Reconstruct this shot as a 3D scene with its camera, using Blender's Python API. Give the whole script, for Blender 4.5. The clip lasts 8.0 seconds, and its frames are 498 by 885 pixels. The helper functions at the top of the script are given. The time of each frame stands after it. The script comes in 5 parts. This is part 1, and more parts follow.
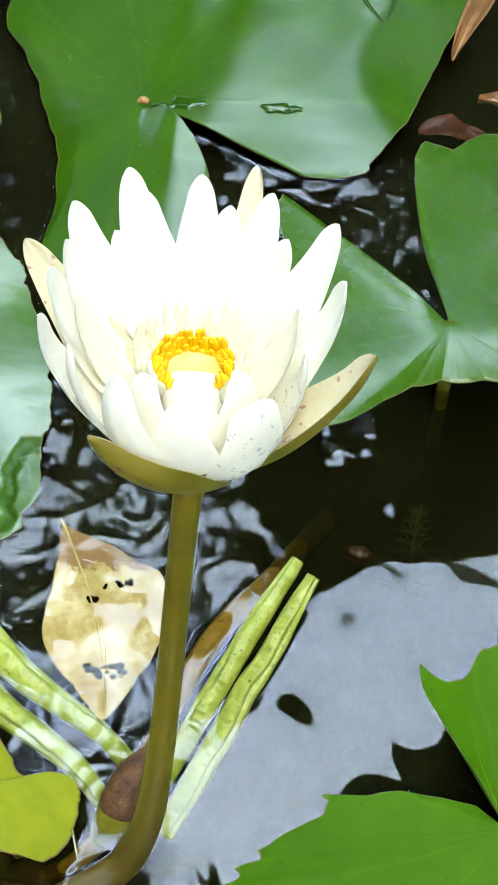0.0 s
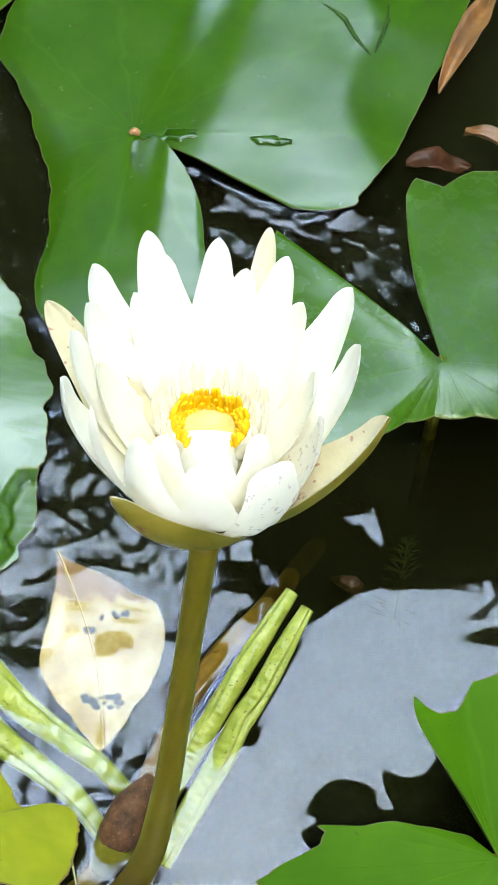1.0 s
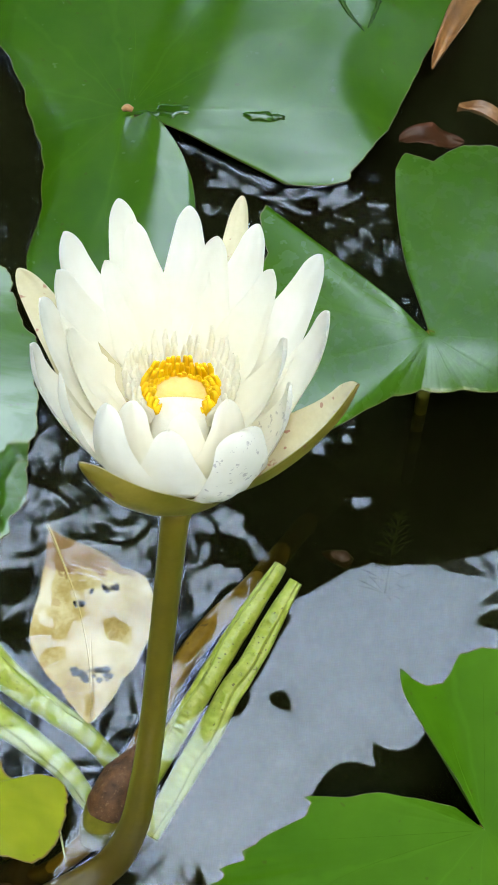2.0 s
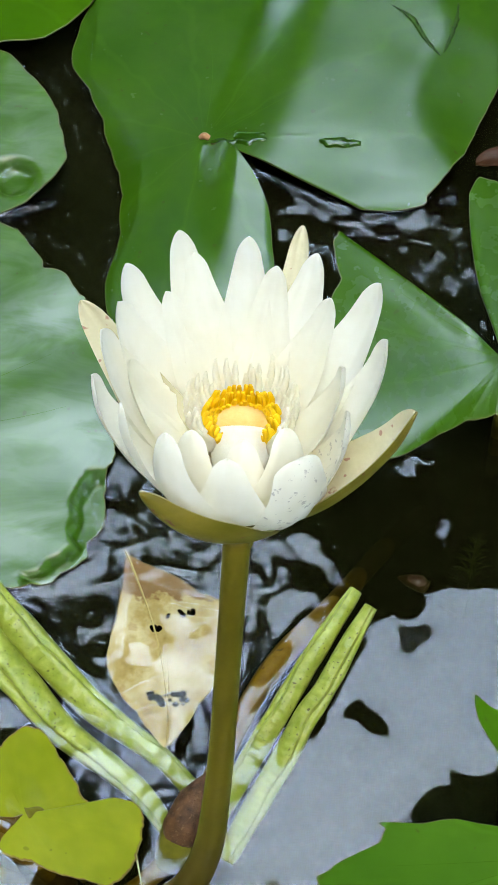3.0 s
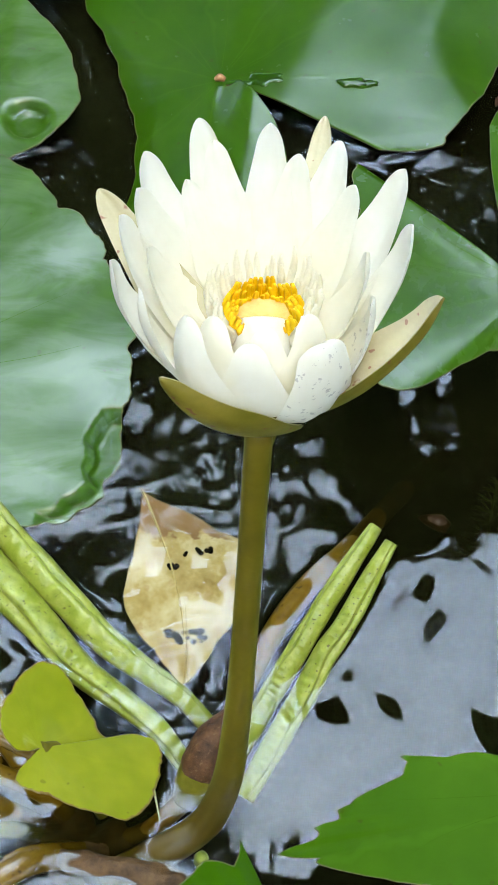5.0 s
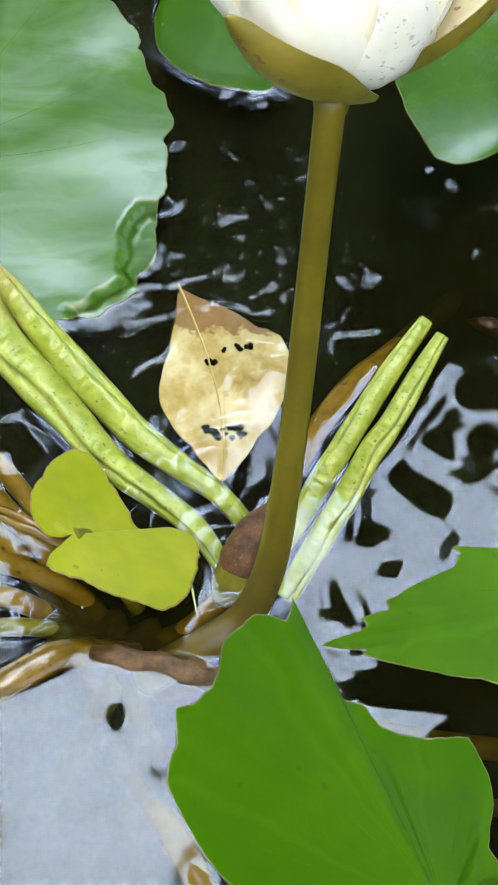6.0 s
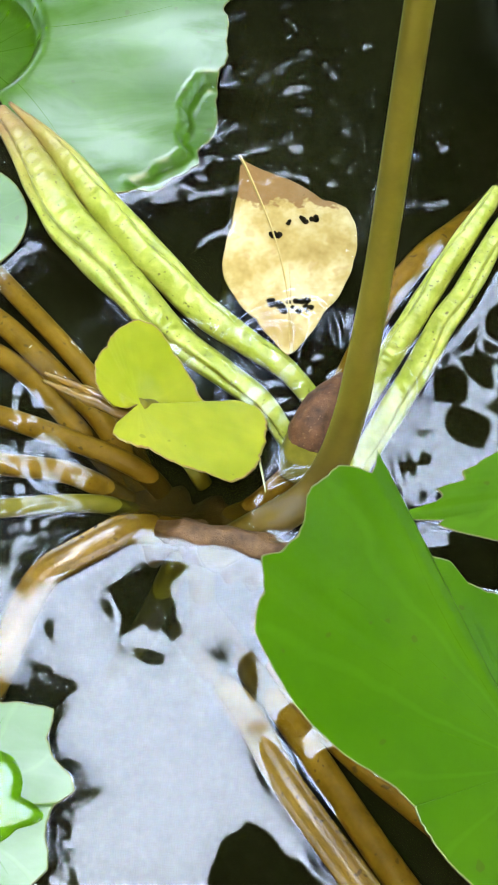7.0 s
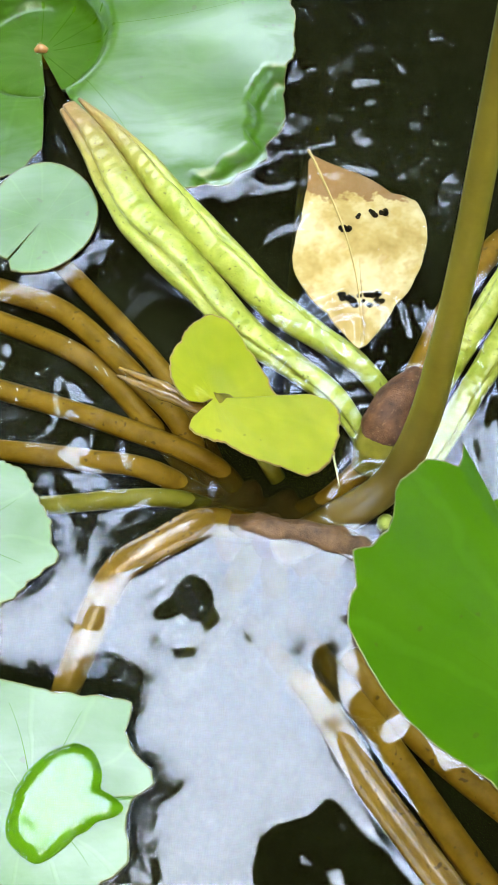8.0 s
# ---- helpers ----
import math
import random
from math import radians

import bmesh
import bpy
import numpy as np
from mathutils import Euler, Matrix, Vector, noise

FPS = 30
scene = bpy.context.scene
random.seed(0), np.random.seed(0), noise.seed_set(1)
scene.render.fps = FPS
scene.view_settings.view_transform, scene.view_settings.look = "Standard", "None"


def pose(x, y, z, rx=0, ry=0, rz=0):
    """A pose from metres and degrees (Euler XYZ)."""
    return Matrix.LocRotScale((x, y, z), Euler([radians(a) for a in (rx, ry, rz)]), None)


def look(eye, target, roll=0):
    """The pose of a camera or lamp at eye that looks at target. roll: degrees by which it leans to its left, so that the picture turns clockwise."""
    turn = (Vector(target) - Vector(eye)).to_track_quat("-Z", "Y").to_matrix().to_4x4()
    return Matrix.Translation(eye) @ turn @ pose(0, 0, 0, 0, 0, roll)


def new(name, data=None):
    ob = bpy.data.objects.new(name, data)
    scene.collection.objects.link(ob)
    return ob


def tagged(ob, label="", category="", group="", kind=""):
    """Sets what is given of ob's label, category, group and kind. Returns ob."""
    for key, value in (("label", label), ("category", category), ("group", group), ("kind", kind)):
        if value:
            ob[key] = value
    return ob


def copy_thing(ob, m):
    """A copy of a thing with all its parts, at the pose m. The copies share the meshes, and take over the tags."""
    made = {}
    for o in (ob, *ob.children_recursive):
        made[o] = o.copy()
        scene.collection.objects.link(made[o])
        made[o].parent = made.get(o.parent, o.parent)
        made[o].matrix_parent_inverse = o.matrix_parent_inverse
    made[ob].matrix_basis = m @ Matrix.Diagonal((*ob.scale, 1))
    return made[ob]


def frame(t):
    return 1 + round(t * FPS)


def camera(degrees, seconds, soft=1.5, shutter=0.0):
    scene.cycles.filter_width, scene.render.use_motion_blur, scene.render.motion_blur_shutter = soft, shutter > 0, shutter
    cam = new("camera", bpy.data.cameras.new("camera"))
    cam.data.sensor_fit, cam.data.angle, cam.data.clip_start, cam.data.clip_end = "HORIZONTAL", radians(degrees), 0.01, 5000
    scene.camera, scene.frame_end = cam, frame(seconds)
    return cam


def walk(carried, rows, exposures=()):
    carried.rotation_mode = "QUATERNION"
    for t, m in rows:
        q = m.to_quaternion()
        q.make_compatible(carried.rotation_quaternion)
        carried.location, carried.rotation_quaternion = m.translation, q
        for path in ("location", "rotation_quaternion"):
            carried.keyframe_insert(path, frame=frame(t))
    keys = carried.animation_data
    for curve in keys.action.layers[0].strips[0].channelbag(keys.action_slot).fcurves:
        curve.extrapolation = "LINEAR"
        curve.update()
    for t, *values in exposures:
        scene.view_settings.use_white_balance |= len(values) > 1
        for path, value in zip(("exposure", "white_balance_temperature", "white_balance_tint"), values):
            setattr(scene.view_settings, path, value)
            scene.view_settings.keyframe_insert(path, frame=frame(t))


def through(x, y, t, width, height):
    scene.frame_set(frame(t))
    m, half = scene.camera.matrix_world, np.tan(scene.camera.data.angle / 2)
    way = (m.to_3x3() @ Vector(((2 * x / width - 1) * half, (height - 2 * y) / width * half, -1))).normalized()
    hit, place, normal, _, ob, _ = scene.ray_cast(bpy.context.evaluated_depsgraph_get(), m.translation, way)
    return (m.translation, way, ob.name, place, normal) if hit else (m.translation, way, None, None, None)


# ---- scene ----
# ---- camera ----
cam = camera(18.0, 8.0, soft=1.6)
walk(cam, [
    (0.0, look((0.0339, -0.3096, 0.9521), (0.0589, 0.1018, 0.2664), 5.178)),
    (0.5, look((0.0230, -0.3042, 0.9671), (0.0608, 0.1071, 0.2820), 6.704)),
    (1.0, look((0.0142, -0.2997, 0.9758), (0.0557, 0.1125, 0.2914), 7.161)),
    (1.2, look((0.0142, -0.2997, 0.9758), (0.0552, 0.1125, 0.2914), 7.161)),
    (2.3, look((0.0376, -0.3088, 0.9759), (0.0633, 0.0949, 0.2857), 5.101)),
    (2.5, look((0.0401, -0.3089, 0.9765), (0.0470, 0.0958, 0.2865), 2.778)),
    (3.0, look((0.0436, -0.3070, 0.9819), (0.0306, 0.1066, 0.2972), 0.316)),
    (3.5, look((0.0475, -0.3090, 0.9763), (0.0347, 0.1063, 0.2926), 0.272)),
    (4.0, look((0.0550, -0.3100, 0.9682), (0.0433, 0.1071, 0.2856), 0.333)),
    (4.2, look((0.0569, -0.3126, 0.9696), (0.0454, 0.1058, 0.2878), 0.339)),
    (5.3, look((0.0353, -0.3458, 0.9286), (0.0144, 0.0609, 0.2400), -0.825)),
    (5.5, look((0.0338, -0.3568, 0.9096), (0.0142, 0.0473, 0.2195), -0.621)),
    (6.0, look((0.0227, -0.3848, 0.8570), (-0.0008, -0.0044, 0.1536), -0.725)),
    (6.5, look((0.0114, -0.4014, 0.8262), (-0.0161, -0.0347, 0.1157), -1.251)),
    (7.0, look((-0.0003, -0.4094, 0.8156), (-0.0364, -0.0566, 0.0985), -2.863)),
    (7.5, look((-0.0155, -0.4110, 0.8202), (-0.0620, -0.0608, 0.1025), -4.446)),
    (8.0, look((-0.0219, -0.4110, 0.8183), (-0.0759, -0.0625, 0.1002), -5.757)),
], exposures=[(0.0, 2.0, 7450, 9), (1.2, 2.0, 7450, 9), (2.3, 1.56, 7450, 9), (4.2, 1.56, 7450, 9), (5.3, 1.74, 7400, 10), (6.0, 2.02, 7450, 14), (6.5, 2.46, 7450, 16), (8.0, 2.46, 7450, 16)])

# ---- sky and light ----
world = bpy.data.worlds.new("sky")
scene.world = world
world.use_nodes = True
wn, wl = world.node_tree.nodes, world.node_tree.links
wn.clear()
sky = wn.new("ShaderNodeTexSky")
sky.sky_type = "NISHITA"
sky.sun_disc = False
sky.sun_elevation, sky.sun_rotation = radians(59), radians(174)
wcoord = wn.new("ShaderNodeTexCoord")
wnoise = wn.new("ShaderNodeTexNoise")
wnoise.inputs["Scale"].default_value = 2.6
wnoise.inputs["Detail"].default_value = 1.0
wnoise.inputs["Roughness"].default_value = 0.55
wramp = wn.new("ShaderNodeValToRGB")
wramp.color_ramp.elements[0].position, wramp.color_ramp.elements[0].color = 0.3, (0.80, 0.80, 0.80, 1)
wramp.color_ramp.elements[1].position, wramp.color_ramp.elements[1].color = 0.7, (1, 1, 1, 1)
wmix = wn.new("ShaderNodeMixRGB")
wmix.inputs["Color2"].default_value = (35.0, 48.0, 68.0, 1)
wback = wn.new("ShaderNodeBackground")
wback.inputs["Strength"].default_value = 0.15
wout = wn.new("ShaderNodeOutputWorld")
wl.new(wcoord.outputs["Generated"], wnoise.inputs["Vector"])
wl.new(wnoise.outputs["Fac"], wramp.inputs["Fac"])
wl.new(wramp.outputs["Color"], wmix.inputs["Fac"])
wl.new(sky.outputs["Color"], wmix.inputs["Color1"])
wsep = wn.new("ShaderNodeSeparateXYZ")
wup = wn.new("ShaderNodeValToRGB")
wup.color_ramp.elements[0].position, wup.color_ramp.elements[0].color = 0.2, (0.35, 0.36, 0.38, 1)
wup.color_ramp.elements[1].position, wup.color_ramp.elements[1].color = 1.0, (1.08, 1.02, 0.95, 1)
mid = wup.color_ramp.elements.new(0.9)
mid.color = (0.78, 0.78, 0.78, 1)
wmul = wn.new("ShaderNodeMixRGB")
wmul.blend_type = "MULTIPLY"
wmul.inputs["Fac"].default_value = 1.0
wl.new(wcoord.outputs["Generated"], wsep.inputs[0])
wl.new(wsep.outputs["Z"], wup.inputs["Fac"])
wl.new(wmix.outputs["Color"], wmul.inputs["Color1"])
wl.new(wup.outputs["Color"], wmul.inputs["Color2"])
wl.new(wmul.outputs["Color"], wback.inputs["Color"])
wl.new(wback.outputs["Background"], wout.inputs["Surface"])

sun_data = bpy.data.lights.new("sun", "SUN")
sun_data.energy, sun_data.angle, sun_data.color = 1.5, radians(30), (1.0, 0.83, 0.58)
sun = new("sun", sun_data)
sun.matrix_world = look((0.2, -1.9, 3.2), (0, 0, 0))


# ---- materials ----
class Nodes:
    """A node material with short calls."""

    def __init__(self, name):
        self.mat = bpy.data.materials.new(name)
        self.mat.use_nodes = True
        self.nt = self.mat.node_tree
        self.nt.nodes.clear()
        self.out = self.add("ShaderNodeOutputMaterial")

    def add(self, kind, **values):
        n = self.nt.nodes.new(kind)
        for key, value in values.items():
            n.inputs[key.replace("_", " ")].default_value = value
        return n

    def link(self, a, b):
        self.nt.links.new(a, b)

    def coords(self):
        return self.add("ShaderNodeTexCoord").outputs["Object"]

    def noise(self, scale, detail=3.0, rough=0.55, vector=None, distortion=0.0):
        n = self.add("ShaderNodeTexNoise", Scale=scale, Detail=detail, Roughness=rough, Distortion=distortion)
        self.link(vector or self.coords(), n.inputs["Vector"])
        return n.outputs["Fac"]

    def ramp(self, fac, *stops):
        n = self.add("ShaderNodeValToRGB")
        els = n.color_ramp.elements
        while len(els) < len(stops):
            els.new(0.5)
        for el, (pos, col) in zip(els, stops):
            el.position = pos
            el.color = (*col, 1) if len(col) == 3 else col
        self.link(fac, n.inputs["Fac"])
        return n.outputs["Color"]

    def math(self, op, a, b=0.0):
        n = self.add("ShaderNodeMath")
        n.operation = op
        for i, v in enumerate((a, b)):
            if isinstance(v, (int, float)):
                n.inputs[i].default_value = v
            else:
                self.link(v, n.inputs[i])
        return n.outputs[0]

    def mix(self, fac, a, b):
        n = self.add("ShaderNodeMixRGB")
        for key, v in (("Fac", fac), ("Color1", a), ("Color2", b)):
            if isinstance(v, (int, float)):
                n.inputs[key].default_value = v
            elif isinstance(v, tuple):
                n.inputs[key].default_value = (*v, 1)
            else:
                self.link(v, n.inputs[key])
        return n.outputs["Color"]

    def bump(self, height, strength, distance, normal=None):
        n = self.add("ShaderNodeBump", Strength=strength, Distance=distance)
        self.link(height, n.inputs["Height"])
        if normal:
            self.link(normal, n.inputs["Normal"])
        return n.outputs["Normal"]

    def principled(self, color, rough=0.5, normal=None, **values):
        p = self.add("ShaderNodeBsdfPrincipled")
        for key, v in (("Base Color", color), ("Roughness", rough), *[(k.replace("_", " "), v) for k, v in values.items()]):
            if isinstance(v, tuple):
                p.inputs[key].default_value = (*v, 1)
            elif isinstance(v, (int, float)):
                p.inputs[key].default_value = v
            else:
                self.link(v, p.inputs[key])
        if normal:
            self.link(normal, p.inputs["Normal"])
        return p.outputs["BSDF"]

    def near(self, point, inner, outer, vector):
        """1 within the inner distance of a point, 0 beyond the outer one."""
        n = self.add("ShaderNodeVectorMath")
        n.operation = "DISTANCE"
        self.link(vector, n.inputs[0])
        n.inputs[1].default_value = point
        wob = self.math("MULTIPLY", self.noise(60.0, 3.0, 0.6, vector), (outer - inner) * 0.7)
        return self.ramp(self.math("DIVIDE", self.math("ADD", n.outputs["Value"], wob), outer * 1.4), (inner / outer / 1.4 + 0.05, (1, 1, 1)), (1.0, (0, 0, 0)))

    def done(self, shader):
        self.link(shader, self.out.inputs["Surface"])
        return self.mat


def leaf_material(name, dark, light, rough=0.32, veins=11, through=0.25, film=0.6, streaks=0.0, show=0.08):
    """A waxy water-lily leaf: radial veins from the stalk, blotches, fine grain."""
    m = Nodes(name)
    co = m.coords()
    sep = m.add("ShaderNodeSeparateXYZ")
    m.link(co, sep.inputs[0])
    wob = m.noise(28.0, 2.0, vector=co)
    angle = m.math("ARCTAN2", sep.outputs["Y"], sep.outputs["X"])
    spoke = m.math("SINE", m.math("ADD", m.math("MULTIPLY", angle, float(veins)), m.math("MULTIPLY", wob, 3.2)))
    line = m.ramp(spoke, (0.93, (0, 0, 0)), (1.0, (1, 1, 1)))
    big = m.noise(14.0, 3.0, 0.6, co)
    mid = m.noise(70.0, 3.0, 0.6, co)
    fine = m.noise(420.0, 2.0, 0.6, co)
    col = m.ramp(big, (0.32, dark), (0.68, light))
    col = m.mix(m.math("MULTIPLY", mid, 0.35), col, tuple(c * 0.55 for c in dark))
    col = m.mix(m.math("MULTIPLY", line, show), col, tuple(min(1.0, c * 1.9 + 0.01) for c in light))
    speck = m.ramp(m.noise(120.0, 1.0, 0.5, co), (0.735, (0, 0, 0)), (0.76, (1, 1, 1)))
    col = m.mix(m.math("MULTIPLY", speck, 0.35), col, (0.05, 0.03, 0.01))
    normal = m.bump(m.math("ADD", m.math("MULTIPLY", line, 0.22), m.math("ADD", mid, m.math("MULTIPLY", big, 2.0))), 0.09, 0.002)
    normal = m.bump(fine, 0.05, 0.0004, normal)
    ro = m.math("ADD", rough - 0.05, m.math("MULTIPLY", mid, 0.12))
    wax = film
    if streaks:
        # the wax gloss varies in long soft bands
        band = m.add("ShaderNodeMapping")
        band.inputs["Scale"].default_value = (0.35, 1.0, 1.0)
        band.inputs["Rotation"].default_value = (0, 0, -0.25)
        m.link(co, band.inputs["Vector"])
        lanes = m.noise(34.0, 4.0, 0.6, band.outputs[0], 0.8)
        wax = m.math("MULTIPLY", m.math("ADD", 1.0 - streaks, m.math("MULTIPLY", m.ramp(lanes, (0.38, (0, 0, 0)), (0.62, (1, 1, 1))), 2.0 * streaks)), film)
    glossy = m.principled(col, ro, normal, Specular_IOR_Level=wax)
    tr = m.add("ShaderNodeBsdfTranslucent")
    m.link(m.mix(0.5, col, (0.10, 0.22, 0.01)), tr.inputs["Color"])
    mixer = m.add("ShaderNodeMixShader", Fac=through)
    m.link(glossy, mixer.inputs[1])
    m.link(tr.outputs[0], mixer.inputs[2])
    return m.done(mixer.outputs[0])


def skin_material(name, dark, light, spot=(0.05, 0.02, 0.015), spots=0.0, scale=60.0, rough=0.4, relief=0.2, through=0.0, grain=9.0, gloss=0.5, tint=None):
    """A plant skin with streaks, blotches and spots."""
    m = Nodes(name)
    co = m.coords()
    big = m.noise(scale, 4.0, 0.6, co)
    fine = m.noise(scale * grain, 2.0, 0.6, co)
    col = m.ramp(big, (0.3, dark), (0.7, light))
    col = m.mix(m.math("MULTIPLY", fine, 0.3), col, tuple(c * 0.6 for c in dark))
    if spots:
        dots = m.ramp(m.noise(scale * 4.2, 1.5, 0.5, co), (0.70 - spots, (0, 0, 0)), (0.74 - spots, (1, 1, 1)))
        col = m.mix(m.math("MULTIPLY", dots, 0.8), col, spot)
    if tint:
        col = m.mix(m.math("MULTIPLY", m.near(tint[0], tint[1], tint[2], co), 0.85), col, tint[3])
    normal = m.bump(m.math("ADD", big, m.math("MULTIPLY", fine, 0.35)), relief, 0.0015)
    sh = m.principled(col, rough, normal, Specular_IOR_Level=gloss)
    if through:
        tr = m.add("ShaderNodeBsdfTranslucent")
        m.link(col, tr.inputs["Color"])
        mixer = m.add("ShaderNodeMixShader", Fac=through)
        m.link(sh, mixer.inputs[1])
        m.link(tr.outputs[0], mixer.inputs[2])
        sh = mixer.outputs[0]
    return m.done(sh)


def water_material():
    """A clear surface: what lies below shows through, the sky and the plants mirror in it."""
    m = Nodes("water")
    gl = m.add("ShaderNodeBsdfGlossy", Roughness=0.0)
    gl.inputs["Color"].default_value = (1, 1, 1, 1)
    fr = m.add("ShaderNodeFresnel", IOR=1.333)
    tr = m.add("ShaderNodeBsdfTransparent")
    tr.inputs["Color"].default_value = (0.93, 0.95, 0.90, 1)
    mixer = m.add("ShaderNodeMixShader")
    m.link(fr.outputs[0], mixer.inputs[0])
    m.link(tr.outputs[0], mixer.inputs[1])
    m.link(gl.outputs[0], mixer.inputs[2])
    return m.done(mixer.outputs[0])


def murk_material():
    m = Nodes("murk")
    tr = m.add("ShaderNodeBsdfTransparent")
    tr.inputs["Color"].default_value = (0.64, 0.63, 0.44, 1)
    df = m.add("ShaderNodeBsdfDiffuse")
    df.inputs["Color"].default_value = (0.025, 0.027, 0.012, 1)
    mixer = m.add("ShaderNodeMixShader")
    m.link(m.ramp(m.noise(9.0, 3.0), (0.3, (0.10,) * 3), (0.7, (0.30,) * 3)), mixer.inputs[0])
    m.link(tr.outputs[0], mixer.inputs[1])
    m.link(df.outputs[0], mixer.inputs[2])
    return m.done(mixer.outputs[0])


def petal_material(name, spots=0.0):
    m = Nodes(name)
    co = m.coords()
    streak = m.noise(90.0, 3.0, 0.6, co)
    col = m.ramp(streak, (0.3, (0.85, 0.83, 0.73)), (0.7, (0.91, 0.895, 0.82)))
    col = m.mix(m.math("MULTIPLY", m.near((0.0004, 0.042, 0.018), 0.014, 0.042, co), 0.65), col, (0.94, 0.85, 0.60))
    if spots:
        dots = m.ramp(m.noise(330.0, 2.0, 0.6, co), (0.66 - spots, (0, 0, 0)), (0.72 - spots, (1, 1, 1)))
        col = m.mix(m.math("MULTIPLY", dots, 0.55), col, (0.22, 0.17, 0.22))
    normal = m.bump(streak, 0.1, 0.0008)
    sh = m.principled(col, 0.5, normal)
    tr = m.add("ShaderNodeBsdfTranslucent")
    m.link(m.mix(0.5, col, (0.96, 0.94, 0.80)), tr.inputs["Color"])
    mixer = m.add("ShaderNodeMixShader", Fac=0.52)
    m.link(sh, mixer.inputs[1])
    m.link(tr.outputs[0], mixer.inputs[2])
    return m.done(mixer.outputs[0])


def dead_leaf_material():
    m = Nodes("dead_leaf")
    co = m.coords()
    big = m.noise(26.0, 4.0, 0.65, co)
    fine = m.noise(260.0, 3.0, 0.6, co)
    sep = m.add("ShaderNodeSeparateXYZ")
    m.link(co, sep.inputs[0])
    col = m.ramp(big, (0.36, (0.25, 0.17, 0.055)), (0.47, (0.33, 0.245, 0.095)), (0.60, (0.44, 0.36, 0.21)))
    tip = m.ramp(m.math("ADD", m.math("MULTIPLY", sep.outputs["Y"], 16.0), m.math("MULTIPLY", m.noise(70.0, 3.0, 0.6, co), 0.6)), (0.95, (0, 0, 0)), (1.30, (1, 1, 1)))
    col = m.mix(m.math("MULTIPLY", tip, 0.8), col, (0.16, 0.075, 0.028))
    blot = m.ramp(m.noise(95.0, 2.0, 0.5, co), (0.60, (0, 0, 0)), (0.66, (1, 1, 1)))
    col = m.mix(m.math("MULTIPLY", blot, 0.4), col, (0.28, 0.17, 0.06))
    normal = m.bump(m.math("ADD", big, m.math("MULTIPLY", fine, 0.4)), 0.25, 0.0012)
    return m.done(m.principled(col, 0.5, normal, Specular_IOR_Level=0.04))


